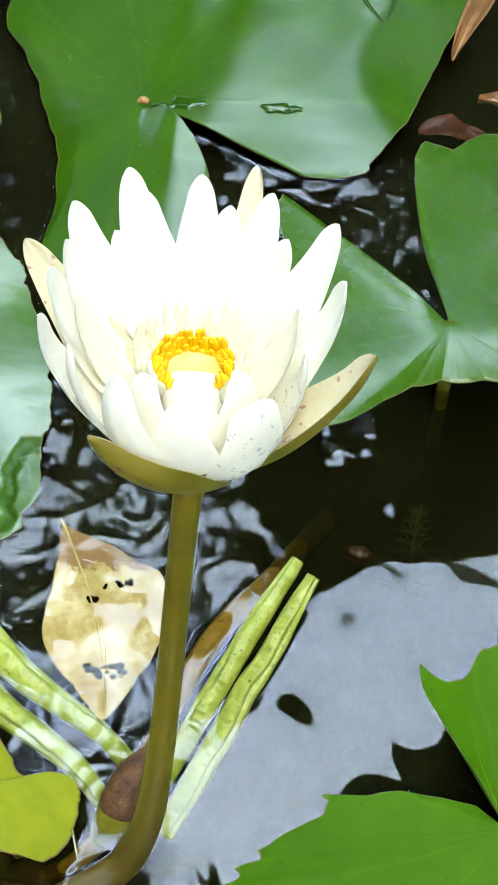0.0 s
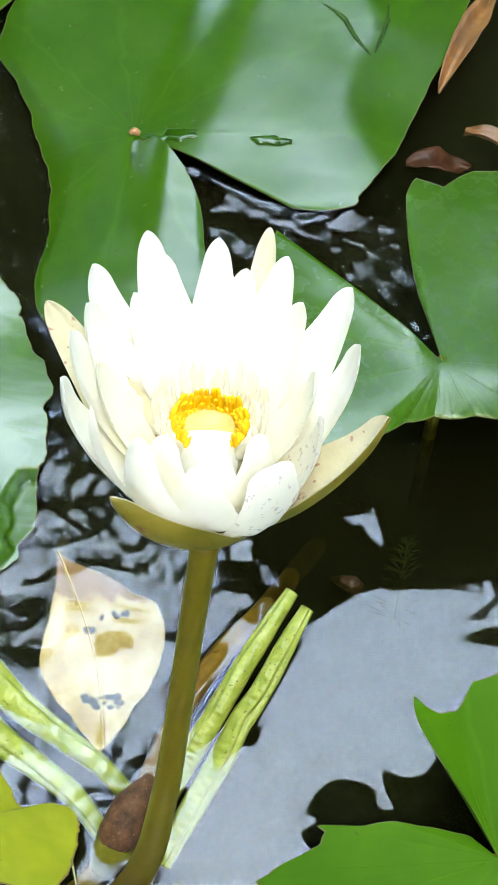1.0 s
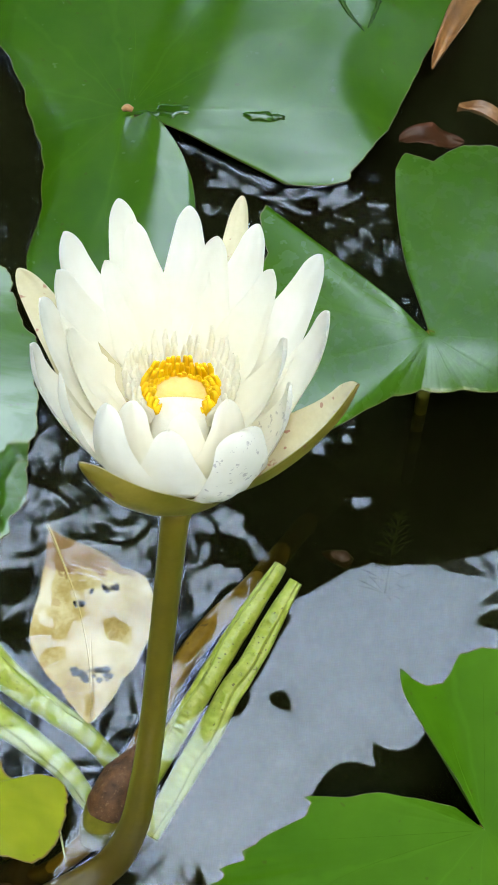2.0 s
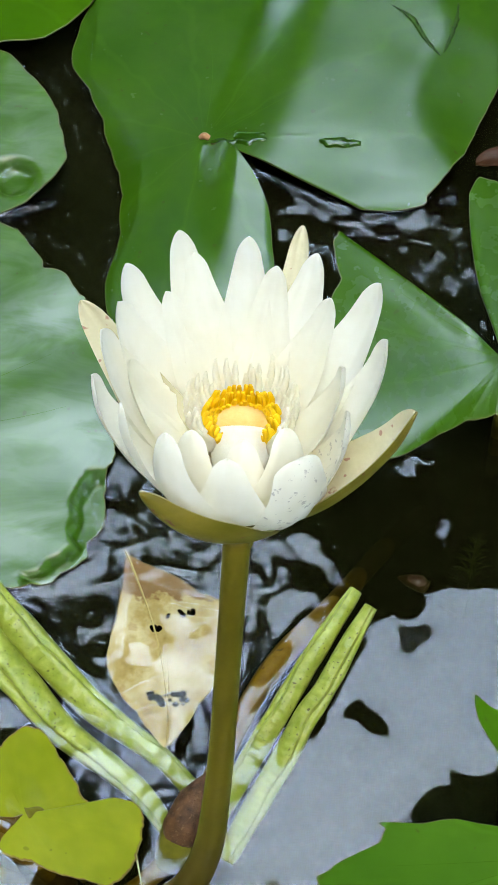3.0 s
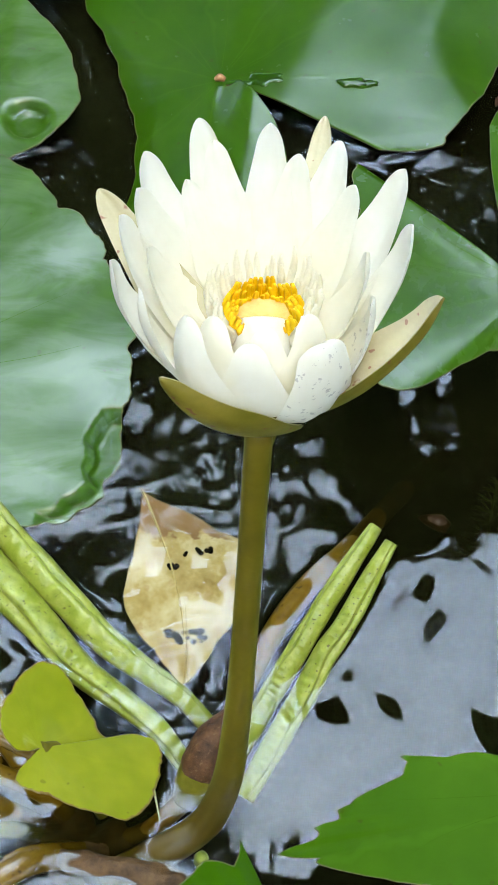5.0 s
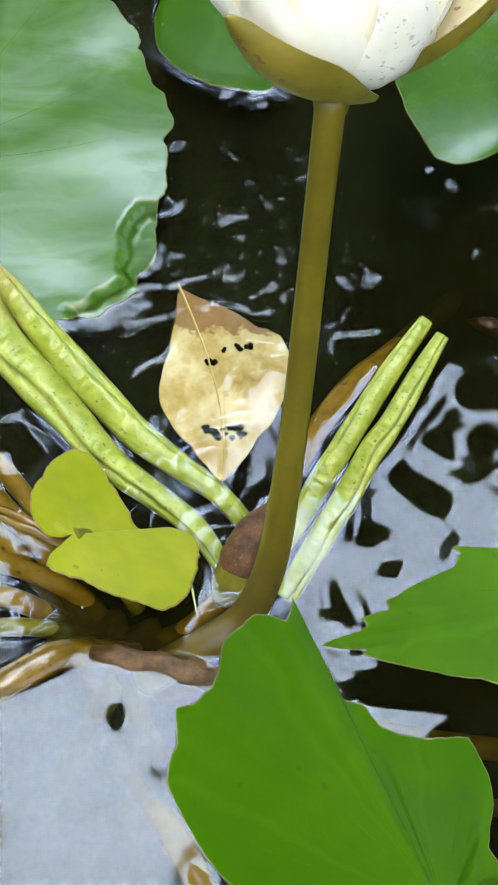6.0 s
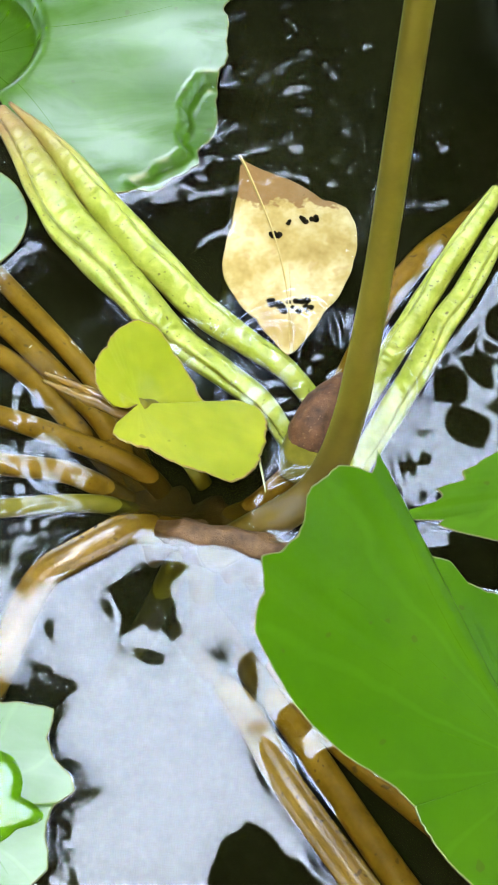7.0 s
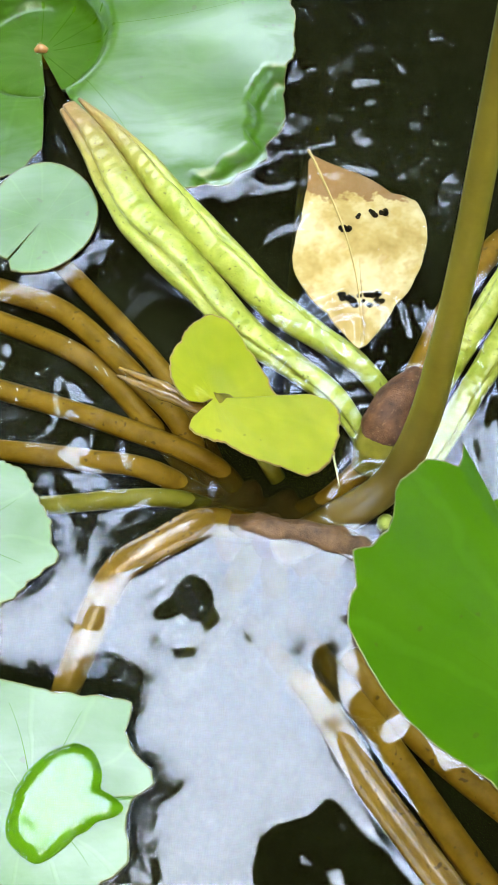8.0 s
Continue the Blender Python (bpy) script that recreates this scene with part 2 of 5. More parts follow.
MAT = {
    "water": water_material(),
    "murk": murk_material(),
    "mud": skin_material("mud", (0.012, 0.011, 0.007), (0.03, 0.026, 0.015), scale=12.0, rough=0.9),
    "pad": leaf_material("pad_green", (0.024, 0.085, 0.003), (0.042, 0.118, 0.005), 0.24, film=0.42, streaks=0.25),
    "pad_stalked": leaf_material("pad_stalked", (0.026, 0.090, 0.004), (0.046, 0.125, 0.006), 0.26, film=0.44, streaks=0.30),
    "pad_pale": leaf_material("pad_pale", (0.032, 0.100, 0.005), (0.055, 0.140, 0.010), 0.31, film=0.60, streaks=0.5),
    "pad_silver": leaf_material("pad_silver", (0.045, 0.125, 0.012), (0.070, 0.170, 0.020), 0.34, film=0.82, streaks=0.2),
    "pad_bright": leaf_material("pad_bright", (0.028, 0.098, 0.0014), (0.047, 0.132, 0.0025), 0.36, film=0.06),
    "pad_lime": leaf_material("pad_lime", (0.037, 0.116, 0.0035), (0.057, 0.152, 0.0055), 0.42, film=0.03),
    "wet_blade": leaf_material("wet_blade", (0.060, 0.175, 0.004), (0.085, 0.215, 0.008), 0.5, film=0.0),
    "wet_leaf": leaf_material("wet_leaf", (0.014, 0.062, 0.002), (0.028, 0.090, 0.003), 0.06, film=0.4),
    "pad_yellow": leaf_material("pad_yellow", (0.195, 0.232, 0.005), (0.345, 0.360, 0.020), 0.38, veins=7, film=0.2, show=0.02),
    "vein": skin_material("vein", (0.036, 0.112, 0.002), (0.054, 0.138, 0.004), scale=120.0, rough=0.5, gloss=0.02),
    "nub": skin_material("nub", (0.55, 0.50, 0.42), (0.75, 0.70, 0.62), scale=200.0),
    "rim": skin_material("rim", (0.05, 0.085, 0.006), (0.11, 0.12, 0.015), scale=120.0),
    "red_rim": skin_material("red_rim", (0.20, 0.19, 0.012), (0.17, 0.07, 0.015), scale=60.0),
    "scar": skin_material("scar", (0.30, 0.13, 0.05), (0.45, 0.24, 0.10), scale=200.0),
    "brown_leaf": skin_material("brown_leaf", (0.10, 0.045, 0.012), (0.28, 0.13, 0.035), scale=45.0, rough=0.45, relief=0.4),
    "red_leaf": skin_material("red_leaf", (0.03, 0.011, 0.005), (0.08, 0.028, 0.012), scale=60.0, rough=0.45, gloss=0.15),
    "roll": skin_material("roll", (0.160, 0.205, 0.012), (0.31, 0.345, 0.065), (0.05, 0.038, 0.006), 0.035, 100.0, 0.30, 0.45, gloss=0.35, tint=((-0.199, 0.207, 0.054), 0.02, 0.080, (0.19, 0.095, 0.042))),
    "stalk": skin_material("stalk", (0.108, 0.080, 0.004), (0.158, 0.118, 0.008), scale=35.0, rough=0.38, relief=0.08, tint=((-0.052, -0.034, -0.440), 0.03, 0.13, (0.078, 0.045, 0.006))),
    "petiole": skin_material("petiole", (0.095, 0.053, 0.004), (0.190, 0.108, 0.011), (0.05, 0.030, 0.007), 0.03, 55.0, 0.45, 0.3, gloss=0.06),
    "petiole_wet": skin_material("petiole_wet", (0.085, 0.050, 0.005), (0.165, 0.095, 0.012), (0.05, 0.03, 0.006), 0.03, 45.0, 0.24, 0.45, gloss=0.5),
    "petiole_green": skin_material("petiole_green", (0.085, 0.080, 0.006), (0.15, 0.13, 0.015), scale=55.0, rough=0.45, gloss=0.08),
    "bud": skin_material("bud", (0.035, 0.014, 0.005), (0.14, 0.062, 0.022), (0.15, 0.085, 0.04), 0.04, 120.0, 0.55, 0.7, gloss=0.2),
    "root": skin_material("root", (0.045, 0.022, 0.008), (0.15, 0.080, 0.028), scale=110.0, rough=0.5, relief=1.0, gloss=0.25),
    "petal": petal_material("petal"),
    "petal_spotted": petal_material("petal_spotted", 0.05),
    "sepal": skin_material("sepal", (0.150, 0.125, 0.008), (0.29, 0.220, 0.030), (0.20, 0.05, 0.05), 0.025, 42.0, 0.42, 0.15, 0.1, 7.0),
    "sepal_in": skin_material("sepal_in", (0.60, 0.54, 0.32), (0.70, 0.64, 0.43), (0.36, 0.14, 0.10), 0.03, 60.0, 0.5, 0.15, 0.25),
    "anther": skin_material("anther", (0.88, 0.50, 0.004), (0.95, 0.66, 0.010), scale=150.0, rough=0.55, through=0.2),
    "filament": skin_material("filament", (0.90, 0.86, 0.68), (0.93, 0.91, 0.80), scale=150.0, rough=0.5, through=0.45),
    "stigma": skin_material("stigma", (0.66, 0.39, 0.09), (0.76, 0.50, 0.16), scale=220.0, rough=0.5),
    "dead_leaf": dead_leaf_material(),
    "rib": skin_material("rib", (0.34, 0.25, 0.09), (0.44, 0.34, 0.14), scale=100.0, gloss=0.05),
    "fold_line": skin_material("fold_line", (0.010, 0.035, 0.002), (0.026, 0.070, 0.005), scale=150.0, gloss=0.1),
    "rot": skin_material("rot", (0.008, 0.007, 0.004), (0.02, 0.015, 0.008), scale=150.0, gloss=0.0),
    # pale colour painted in as the glint at the yellow leaf's edge
    "blade": skin_material("blade", (0.36, 0.40, 0.16), (0.50, 0.52, 0.28), scale=100.0),
    "shell": skin_material("shell", (0.035, 0.020, 0.010), (0.09, 0.05, 0.028), scale=220.0, rough=0.3, gloss=0.2),
    "weed": skin_material("weed", (0.030, 0.045, 0.012), (0.06, 0.075, 0.025), scale=90.0, gloss=0.05),
    "canopy": skin_material("canopy", (0.02, 0.05, 0.008), (0.05, 0.10, 0.015), scale=3.0, rough=0.5),
    "bark": skin_material("bark", (0.06, 0.045, 0.03), (0.16, 0.12, 0.08), scale=9.0, rough=0.85, relief=0.9),
    "earth": skin_material("earth", (0.05, 0.045, 0.02), (0.10, 0.09, 0.04), scale=2.5, rough=0.95, relief=0.8),
}


# ---- builders ----
def thing(name, place, label, category, group="", kind=""):
    ob = new(name)
    ob.empty_display_size = 0.02
    ob.location = place
    return tagged(ob, label, category, group, kind)


def mesh_of(name, verts, faces, smooth=True, slots=None):
    me = bpy.data.meshes.new(name)
    me.from_pydata([tuple(v) for v in verts], [], [tuple(f) for f in faces])
    if smooth:
        me.polygons.foreach_set("use_smooth", [True] * len(me.polygons))
    if slots is not None:
        me.polygons.foreach_set("material_index", slots)
    me.update()
    return me


def part(name, me, material, parent, label="", place=None):
    ob = new(name, me)
    for mat in material if isinstance(material, (list, tuple)) else [material]:
        if len(me.materials) < 3 and mat.name not in [q.name for q in me.materials if q]:
            me.materials.append(mat)
    ob.parent = parent
    if place is not None:
        ob.location = place
    return tagged(ob, label) if label else ob


def smooth_line(points, n):
    """n points on a Catmull-Rom line through the given ones."""
    p = [np.array(q, float) for q in points]
    p = [2 * p[0] - p[1], *p, 2 * p[-1] - p[-2]]
    out = []
    for k in range(n):
        u = k / (n - 1) * (len(p) - 3)
        i = min(int(u), len(p) - 4)
        f = u - i
        a, b, c, d = p[i:i + 4]
        out.append(0.5 * (2 * b + (c - a) * f + (2 * a - 5 * b + 4 * c - d) * f * f + (3 * b - a - 3 * c + d) * f ** 3))
    return np.array(out)


def tube(name, points, radii, sides=14, n=36, ripple=0.0, flat=1.0, freq=9.0, seed=1):
    """A tapered tube along a line, closed at both ends; ripple gives it an uneven skin."""
    line = smooth_line(points, n)
    rr = np.interp(np.linspace(0, 1, n), np.linspace(0, 1, len(radii)), radii)
    verts, faces = [], []
    for k in range(n):
        t = line[min(k + 1, n - 1)] - line[max(k - 1, 0)]
        t /= np.linalg.norm(t) + 1e-12
        side = np.cross(t, (0, 0, 1) if abs(t[2]) < 0.9 else (0, 1, 0)) if k == 0 else side - t * np.dot(side, t)
        side /= np.linalg.norm(side)
        up = np.cross(side, t)
        for s in range(sides):
            a = 2 * math.pi * s / sides
            w = 1 + ripple * noise.noise(Vector((math.cos(a) * 1.3 + seed, math.sin(a) * 1.3, k * freq / n)))
            verts.append(line[k] + rr[k] * w * (math.cos(a) * side + math.sin(a) * up * flat))
    for k in range(n - 1):
        for s in range(sides):
            q = (s + 1) % sides
            faces.append((k * sides + s, k * sides + q, (k + 1) * sides + q, (k + 1) * sides + s))
    verts += [line[0], line[-1]]
    for s in range(sides):
        q = (s + 1) % sides
        faces.append((len(verts) - 2, q, s))
        faces.append((len(verts) - 1, (n - 1) * sides + s, (n - 1) * sides + q))
    return mesh_of(name, verts, faces)


def rim_radius(rim, a):
    angles, radii = [q[0] for q in rim], [q[1] * 0.001 for q in rim]
    return np.interp(a, angles, radii)


def leaf_mesh(name, rim, height, rings=18, step=2.0, thick=0.0012, wave=0.012, seed=3.0, edge=0.0008, roll=0.0, teeth=0.0):
    """A leaf blade round its stalk: radius by angle (degrees, mm) from one lip of the cleft to the other;
    height(x, y, s, angle) shapes it, s running from 0 at the stalk to 1 at the rim."""
    a0, a1 = rim[0][0], rim[-1][0]
    na = max(8, int((a1 - a0) / step))
    angles = np.linspace(a0, a1, na + 1)
    rad = rim_radius(rim, angles)
    rad = np.array([r * (1 + wave * noise.noise(Vector((seed, a * 0.16, 0))) + 0.5 * wave * noise.noise(Vector((seed + 5, a * 0.5, 0)))) for a, r in zip(angles, rad)])
    if teeth:
        rad = rad + np.array([teeth * (abs(math.sin(radians(a) * 21 + 2 * noise.noise(Vector((seed, a * 0.07, 2))))) - 0.6) + 0.5 * teeth * noise.noise(Vector((seed, a * 0.9, 7))) for a in angles])
    fr = [((k + 1) / rings) ** 0.9 for k in range(rings)]
    top, low = [], []
    for j, a in enumerate(angles):
        ca, sa = math.cos(radians(a)), math.sin(radians(a))
        for f in fr + [1.0]:
            r = rad[j] * f if f < 1 or len(top) % (rings + 1) == rings else max(rad[j] - edge, rad[j] * 0.9)
            x, y = r * ca, r * sa
            top.append((x, y, height(x, y, f, a) + roll * min(1.0, f * 2) * noise.noise(Vector((x * 17 + seed, y * 17, seed)))))
    row = rings + 1
    verts = [(0, 0, height(0, 0, 0, 0))] + top
    nv = len(verts)
    low = [(x, y, z - thick) for x, y, z in verts]
    verts = verts + low
    faces, slots = [], []
    for j in range(na):
        p, q = 1 + j * row, 1 + (j + 1) * row
        faces.append((0, p, q)), slots.append(0)
        faces.append((nv, nv + q, nv + p)), slots.append(0)
        for k in range(row - 1):
            faces.append((p + k, p + k + 1, q + k + 1, q + k)), slots.append(1 if k == row - 2 else 0)
            faces.append((nv + p + k, nv + q + k, nv + q + k + 1, nv + p + k + 1)), slots.append(0)
        faces.append((p + row - 1, nv + p + row - 1, nv + q + row - 1, q + row - 1)), slots.append(1)
    for base, flip in ((1, False), (1 + na * row, True)):
        ring = [0] + [base + k for k in range(row)]
        for u, v in zip(ring[:-1], ring[1:]):
            f = (u, nv + u, nv + v, v)
            faces.append(f[::-1] if flip else f), slots.append(1)
    return mesh_of(name, verts, faces, True, slots)


def vein_mesh(rim, height, angle, reach, bend, seed, roll, wide=0.0013):
    """A slender rib on top of a leaf, from near the stalk towards the rim."""
    verts, faces, n = [], [], 26
    for k in range(n + 1):
        s = 0.05 + (reach - 0.05) * k / n
        a = angle + bend * (k / n) ** 2
        r = float(rim_radius(rim, a)) * s
        ca, sa = math.cos(radians(a)), math.sin(radians(a))
        w = wide * (1 - 0.75 * k / n)
        for off, lift in ((-w, -0.0003), (0.0, 0.00010), (w, -0.0003)):
            x, y = r * ca - off * sa, r * sa + off * ca
            z = height(x, y, s, a) + roll * min(1.0, s * 2) * noise.noise(Vector((x * 17 + seed, y * 17, seed)))
            verts.append((x, y, z + lift))
    for k in range(n):
        i = 3 * k
        faces += [(i, i + 3, i + 4, i + 1), (i + 1, i + 4, i + 5, i + 2)]
    return mesh_of("vein", verts, faces)


def bell(a, centre, width):
    d = (a - centre + 180) % 360 - 180
    return math.exp(-(d / width) ** 2)


def lily_pad(place, rim, height, material, label, stalk=None, scar=True, group="lily pads on the pond", seed=3.0, wave=0.012, step=2.0, roll=0.0012, teeth=0.0, rings=18, rim_mat="rim", veins=(), scar_mat="scar", edge=0.0008):
    ob = thing("lily_pad", place, label, "lily pad", group)
    part("blade", leaf_mesh("blade", rim, height, rings, seed=seed, wave=wave, step=step, roll=roll, teeth=teeth, edge=edge), [material, MAT[rim_mat]], ob)
    for k, (angle, reach) in enumerate(veins):
        part("vein", vein_mesh(rim, height, angle, reach, 6 * math.sin(k * 2.1), seed, roll), MAT["vein"], ob, "pale raised leaf vein")
    if scar:
        z = height(0, 0, 0, 0)
        part("stalk_scar", tube("stalk_scar", [(-0.004, 0, z + 0.0005), (0, 0.0008, z + 0.0022), (0.0045, 0, z + 0.0008)], [0.0016, 0.0034, 0.0020], 10, 8), MAT[scar_mat], ob, "small tan stalk scar" if scar_mat == "scar" else "round white stalk scar")
    if stalk:
        part("petiole", tube("petiole", [(0, 0, height(0, 0, 0, 0) - 0.002), *stalk], [0.0045, 0.005, 0.005], 10, 14), MAT["petiole_green"], ob)
    return ob


# ---- ground, bed and water ----
def ground_sheet():
    radii = [0.0, 0.4, 0.8, 1.2, 1.45, 1.6, 1.75, 2.0, 2.6, 4, 7, 12, 30, 120, 900]
    deep = [-0.30, -0.30, -0.29, -0.26, -0.16, 0.03, 0.10, 0.14, 0.16, 0.18, 0.2, 0.2, 0.2, 0.2, 0.2]
    n, verts, faces = 72, [(0, 0.2, deep[0])], []
    for r, z in zip(radii[1:], deep[1:]):
        for k in range(n):
            a = 2 * math.pi * k / n
            w = 0.02 * noise.noise(Vector((math.cos(a) * r * 2, math.sin(a) * r * 2, 1))) if r < 12 else 0
            verts.append((r * math.cos(a) * (1 + 0.04 * math.sin(3 * a)), 0.2 + r * math.sin(a), z + w))
    for k in range(n):
        faces.append((0, 1 + k, 1 + (k + 1) % n))
        for j in range(len(radii) - 2):
            p, q = 1 + j * n + k, 1 + j * n + (k + 1) % n
            faces.append((p, p + n, q + n, q))
    me = mesh_of("ground", verts, faces, True, [1 if len(f) == 4 and f[0] >= 1 + 4 * n else 0 for f in faces])
    ob = new("ground", me)
    me.materials.append(MAT["mud"]), me.materials.append(MAT["earth"])
    tagged(ob, "dark muddy pond bed rising to an earth bank", "ground", kind="structure")


ground_sheet()

RIM_BACK = [(-28, 147), (-25, 165), (-22, 179), (-19, 192), (-17, 190), (-11, 199), (-4, 210), (7, 230), (16, 255), (23, 291), (30, 331), (50, 340), (80, 300), (110, 220), (145, 143), (150, 116), (164, 89), (186, 77), (205, 75), (221, 84), (237, 113), (241, 131), (245, 166), (249, 187), (258, 206), (263, 211), (274, 215), (284, 188), (295, 146), (298, 125), (305, 94), (309, 70), (312, 40)]
RIM_RAISED = [(-224, 150), (-221, 148), (-212, 125), (-200, 122), (-185, 120), (-170, 118), (-150, 117), (-142, 119), (-137, 112), (-133, 98), (-128, 70), (-120, 50), (-100, 38), (-60, 42), (-30, 65), (0, 120), (30, 165), (60, 178), (74, 173), (79, 171), (83, 160), (86, 151), (94, 157), (97, 142), (99, 113), (101, 82), (103, 55)]
RIM_LEFT = [(-62, 60), (-58, 120), (-52, 150), (-49, 155), (-46, 161), (-39, 172), (-34, 178), (-30, 179), (-27, 176), (-20, 179), (-18, 178), (-13, 169), (-10, 167), (-6, 172), (3, 172), (8, 169), (11, 176), (16, 178), (22, 174), (29, 171), (36, 180), (43, 183), (48, 185), (53, 179), (60, 188), (66, 197), (75, 200), (120, 190), (180, 170), (240, 130), (270, 110), (279, 90), (282, 40)]
RIM_PUDDLE = [(-170, 85), (-120, 92), (-50, 94), (-38, 97), (-27, 99), (-15, 104), (-11, 105), (6, 97), (26, 94), (46, 91), (65, 97), (110, 100), (150, 95), (178, 85)]
RIM_HIDDEN = [(-175, 110), (-61, 107), (-47, 122), (-20, 130), (40, 130), (100, 120), (175, 110)]
RIM_ROUND = [(-122, 34), (-114, 39), (-93, 37), (-70, 35), (-42, 33), (-5, 34), (23, 36), (41, 37), (69, 40), (91, 42), (116, 41), (144, 38), (180, 37), (215, 37), (236, 34)]
RIM_RAGGED = [(-170, 55), (-90, 55), (-51, 55), (-35, 56), (-21, 59), (-11, 67), (-1, 60), (30, 54), (44, 56), (63, 51), (120, 52), (175, 55)]
RIM_POOL = [(6, 53), (12, 64), (18, 64), (29, 58), (42, 60), (46, 67), (50, 73), (56, 70), (71, 62), (88, 60), (103, 65), (112, 71), (150, 75), (200, 75), (260, 62), (300, 60), (316, 56), (322, 58), (333, 60), (337, 57), (348, 51), (356, 50), (362, 51), (366, 53)]
# place, rim, how high (mm) and how far (mm) the water is drawn up
FLOATING = [((-0.0223, 0.5739), RIM_BACK, 3.4, 14), ((-0.243, 0.2783), RIM_LEFT, 2.6, 9), ((-0.2364, 0.5644), RIM_PUDDLE, 2.4, 10), ((-0.2213, 0.1314), RIM_ROUND, 2.4, 8), ((-0.2502, -0.0802), RIM_RAGGED, 2.4, 8), ((-0.1828, -0.2294), RIM_POOL, 3.0, 7)]
AWASH_LINES = [
    ([(-0.1391, 0.1815), (-0.1289, 0.1954), (-0.1203, 0.2130), (-0.1105, 0.2301), (-0.1075, 0.2520)], 0.0005, 0.0020),
    ([(-0.2087, 0.2014), (-0.1412, 0.1125), (-0.1000, 0.072)], 0.010, 0.0007),
    ([(-0.1876, 0.1889), (-0.1215, 0.1265), (-0.0800, 0.088)], 0.008, 0.0007),
    ([(0.0995, 0.1562), (0.0481, 0.0747)], 0.006, 0.0007), ([(0.1099, 0.1423), (0.0664, 0.0675)], 0.007, 0.0007),
    ([(0.0298, 0.0826), (0.0547, 0.1226), (0.07, 0.145)], 0.004, 0.001),
    ([(-0.149, -0.091), (-0.122, -0.0735), (-0.108, -0.065)], 0.0085, 0.0014),
    ([(-0.02, -0.188), (-0.0092, -0.2068), (0.0323, -0.2589)], 0.009, 0.0012),
    ([(-0.012, -0.012), (0.012, 0.03)], 0.013, 0.0012), ([(-0.018, -0.054), (0.004, -0.046)], 0.011, 0.0010),
    ([(-0.0871, -0.0647), (-0.01, -0.075)], 0.006, 0.001),
]

CLEFT_LINES = [
    # water drawn up along the two sides of the big leaf's cleft: line, height and reach (mm)
    ([(0.021, 0.546), (0.060, 0.523), (0.1075, 0.503), (0.135, 0.500), (0.159, 0.509)], 3.6, 12), ([(0.0217, 0.5195), (0.0316, 0.497), (0.0374, 0.4635), (0.0404, 0.4416), (0.0252, 0.3915)], 3.0, 9),
]
TRAINS = [
    # x, y, reach both ways, heading, wave length, height (mm): wavelets running between the leaves
    (-0.095, 0.165, 0.035, 0.04, 1.35, 0.024, 0.16), (0.17, 0.395, 0.06, 0.03, 2.2, 0.016, 0.30), (-0.105, 0.30, 0.02, 0.05, 0.4, 0.014, 0.25),
]
POOLS = [(-0.1737, 0.5256, 0.018)]
RIPPLES = [
    # x, y, reach, height (mm)
    (0.10, 0.43, 0.04, 2.8), (0.16, 0.43, 0.04, 3.2), (0.19, 0.36, 0.035, 3.0), (0.04, 0.48, 0.03, 1.8), (0.21, 0.52, 0.05, 1.6), (0.07, 0.45, 0.03, 2.0),
    (-0.115, 0.46, 0.03, 1.6), (-0.11, 0.36, 0.025, 1.5), (-0.10, 0.29, 0.025, 1.8), (-0.15, 0.50, 0.03, 1.2),
    (-0.09, 0.19, 0.035, 0.5), (-0.02, 0.25, 0.05, 0.6), (0.05, 0.20, 0.045, 0.6), (0.03, 0.15, 0.025, 1.0), (0.09, 0.17, 0.02, 1.2),
    (-0.05, 0.04, 0.03, 0.45), (0.0, 0.06, 0.02, 0.45), (0.06, 0.10, 0.02, 0.5), (-0.16, 0.11, 0.02, 0.4),
    (0.04, -0.07, 0.02, 1.0), (-0.04, -0.15, 0.02, 0.7), (-0.15, -0.16, 0.02, 0.5), (-0.15, -0.04, 0.02, 0.5), (-0.10, -0.19, 0.02, 0.4),
]
RINGS = [
    # x, y, reach, wave length, height (mm): rings that spread from the bud, the stalk's foot and a touch of the surface
    (-0.010, -0.006, 0.038, 0.011, 0.42), (-0.006, -0.048, 0.030, 0.011, 0.26), (-0.018, 0.235, 0.05, 0.015, 0.30), (-0.025, 0.055, 0.028, 0.010, 0.15),
]


# short crests that stand in the water, as lines: along the cleft, in the channel beside the big leaf, round the fallen leaf
CLEFT_CRESTS = [
    [(0.0480, 0.5200), (0.0760, 0.5040), (0.1030, 0.4910), (0.1230, 0.4820)], [(0.2140, 0.3720), (0.1890, 0.4210), (0.1730, 0.4590), (0.1620, 0.4760), (0.1490, 0.4780)], [(0.1540, 0.5080), (0.1650, 0.4910), (0.1810, 0.4970), (0.1890, 0.5060)],
    [(0.1740, 0.4810), (0.1780, 0.4920), (0.1880, 0.4900), (0.1890, 0.4770), (0.1780, 0.4730)], [(0.2110, 0.3790), (0.1980, 0.4110), (0.1930, 0.4430), (0.1940, 0.4880)], [(0.0640, 0.4600), (0.0780, 0.4720), (0.0930, 0.4830)], [(0.1290, 0.4840), (0.1420, 0.4720)],
]
CHANNEL_CRESTS = [
    [(-0.1110, 0.5270), (-0.1090, 0.5190)], [(-0.1140, 0.4800), (-0.1110, 0.4730)], [(-0.1150, 0.4520), (-0.1090, 0.4430)], [(-0.1640, 0.6220), (-0.1510, 0.5990), (-0.1380, 0.5690)], [(-0.1940, 0.6650), (-0.1730, 0.6610)], [(-0.1800, 0.4770), (-0.1590, 0.4810)],
]
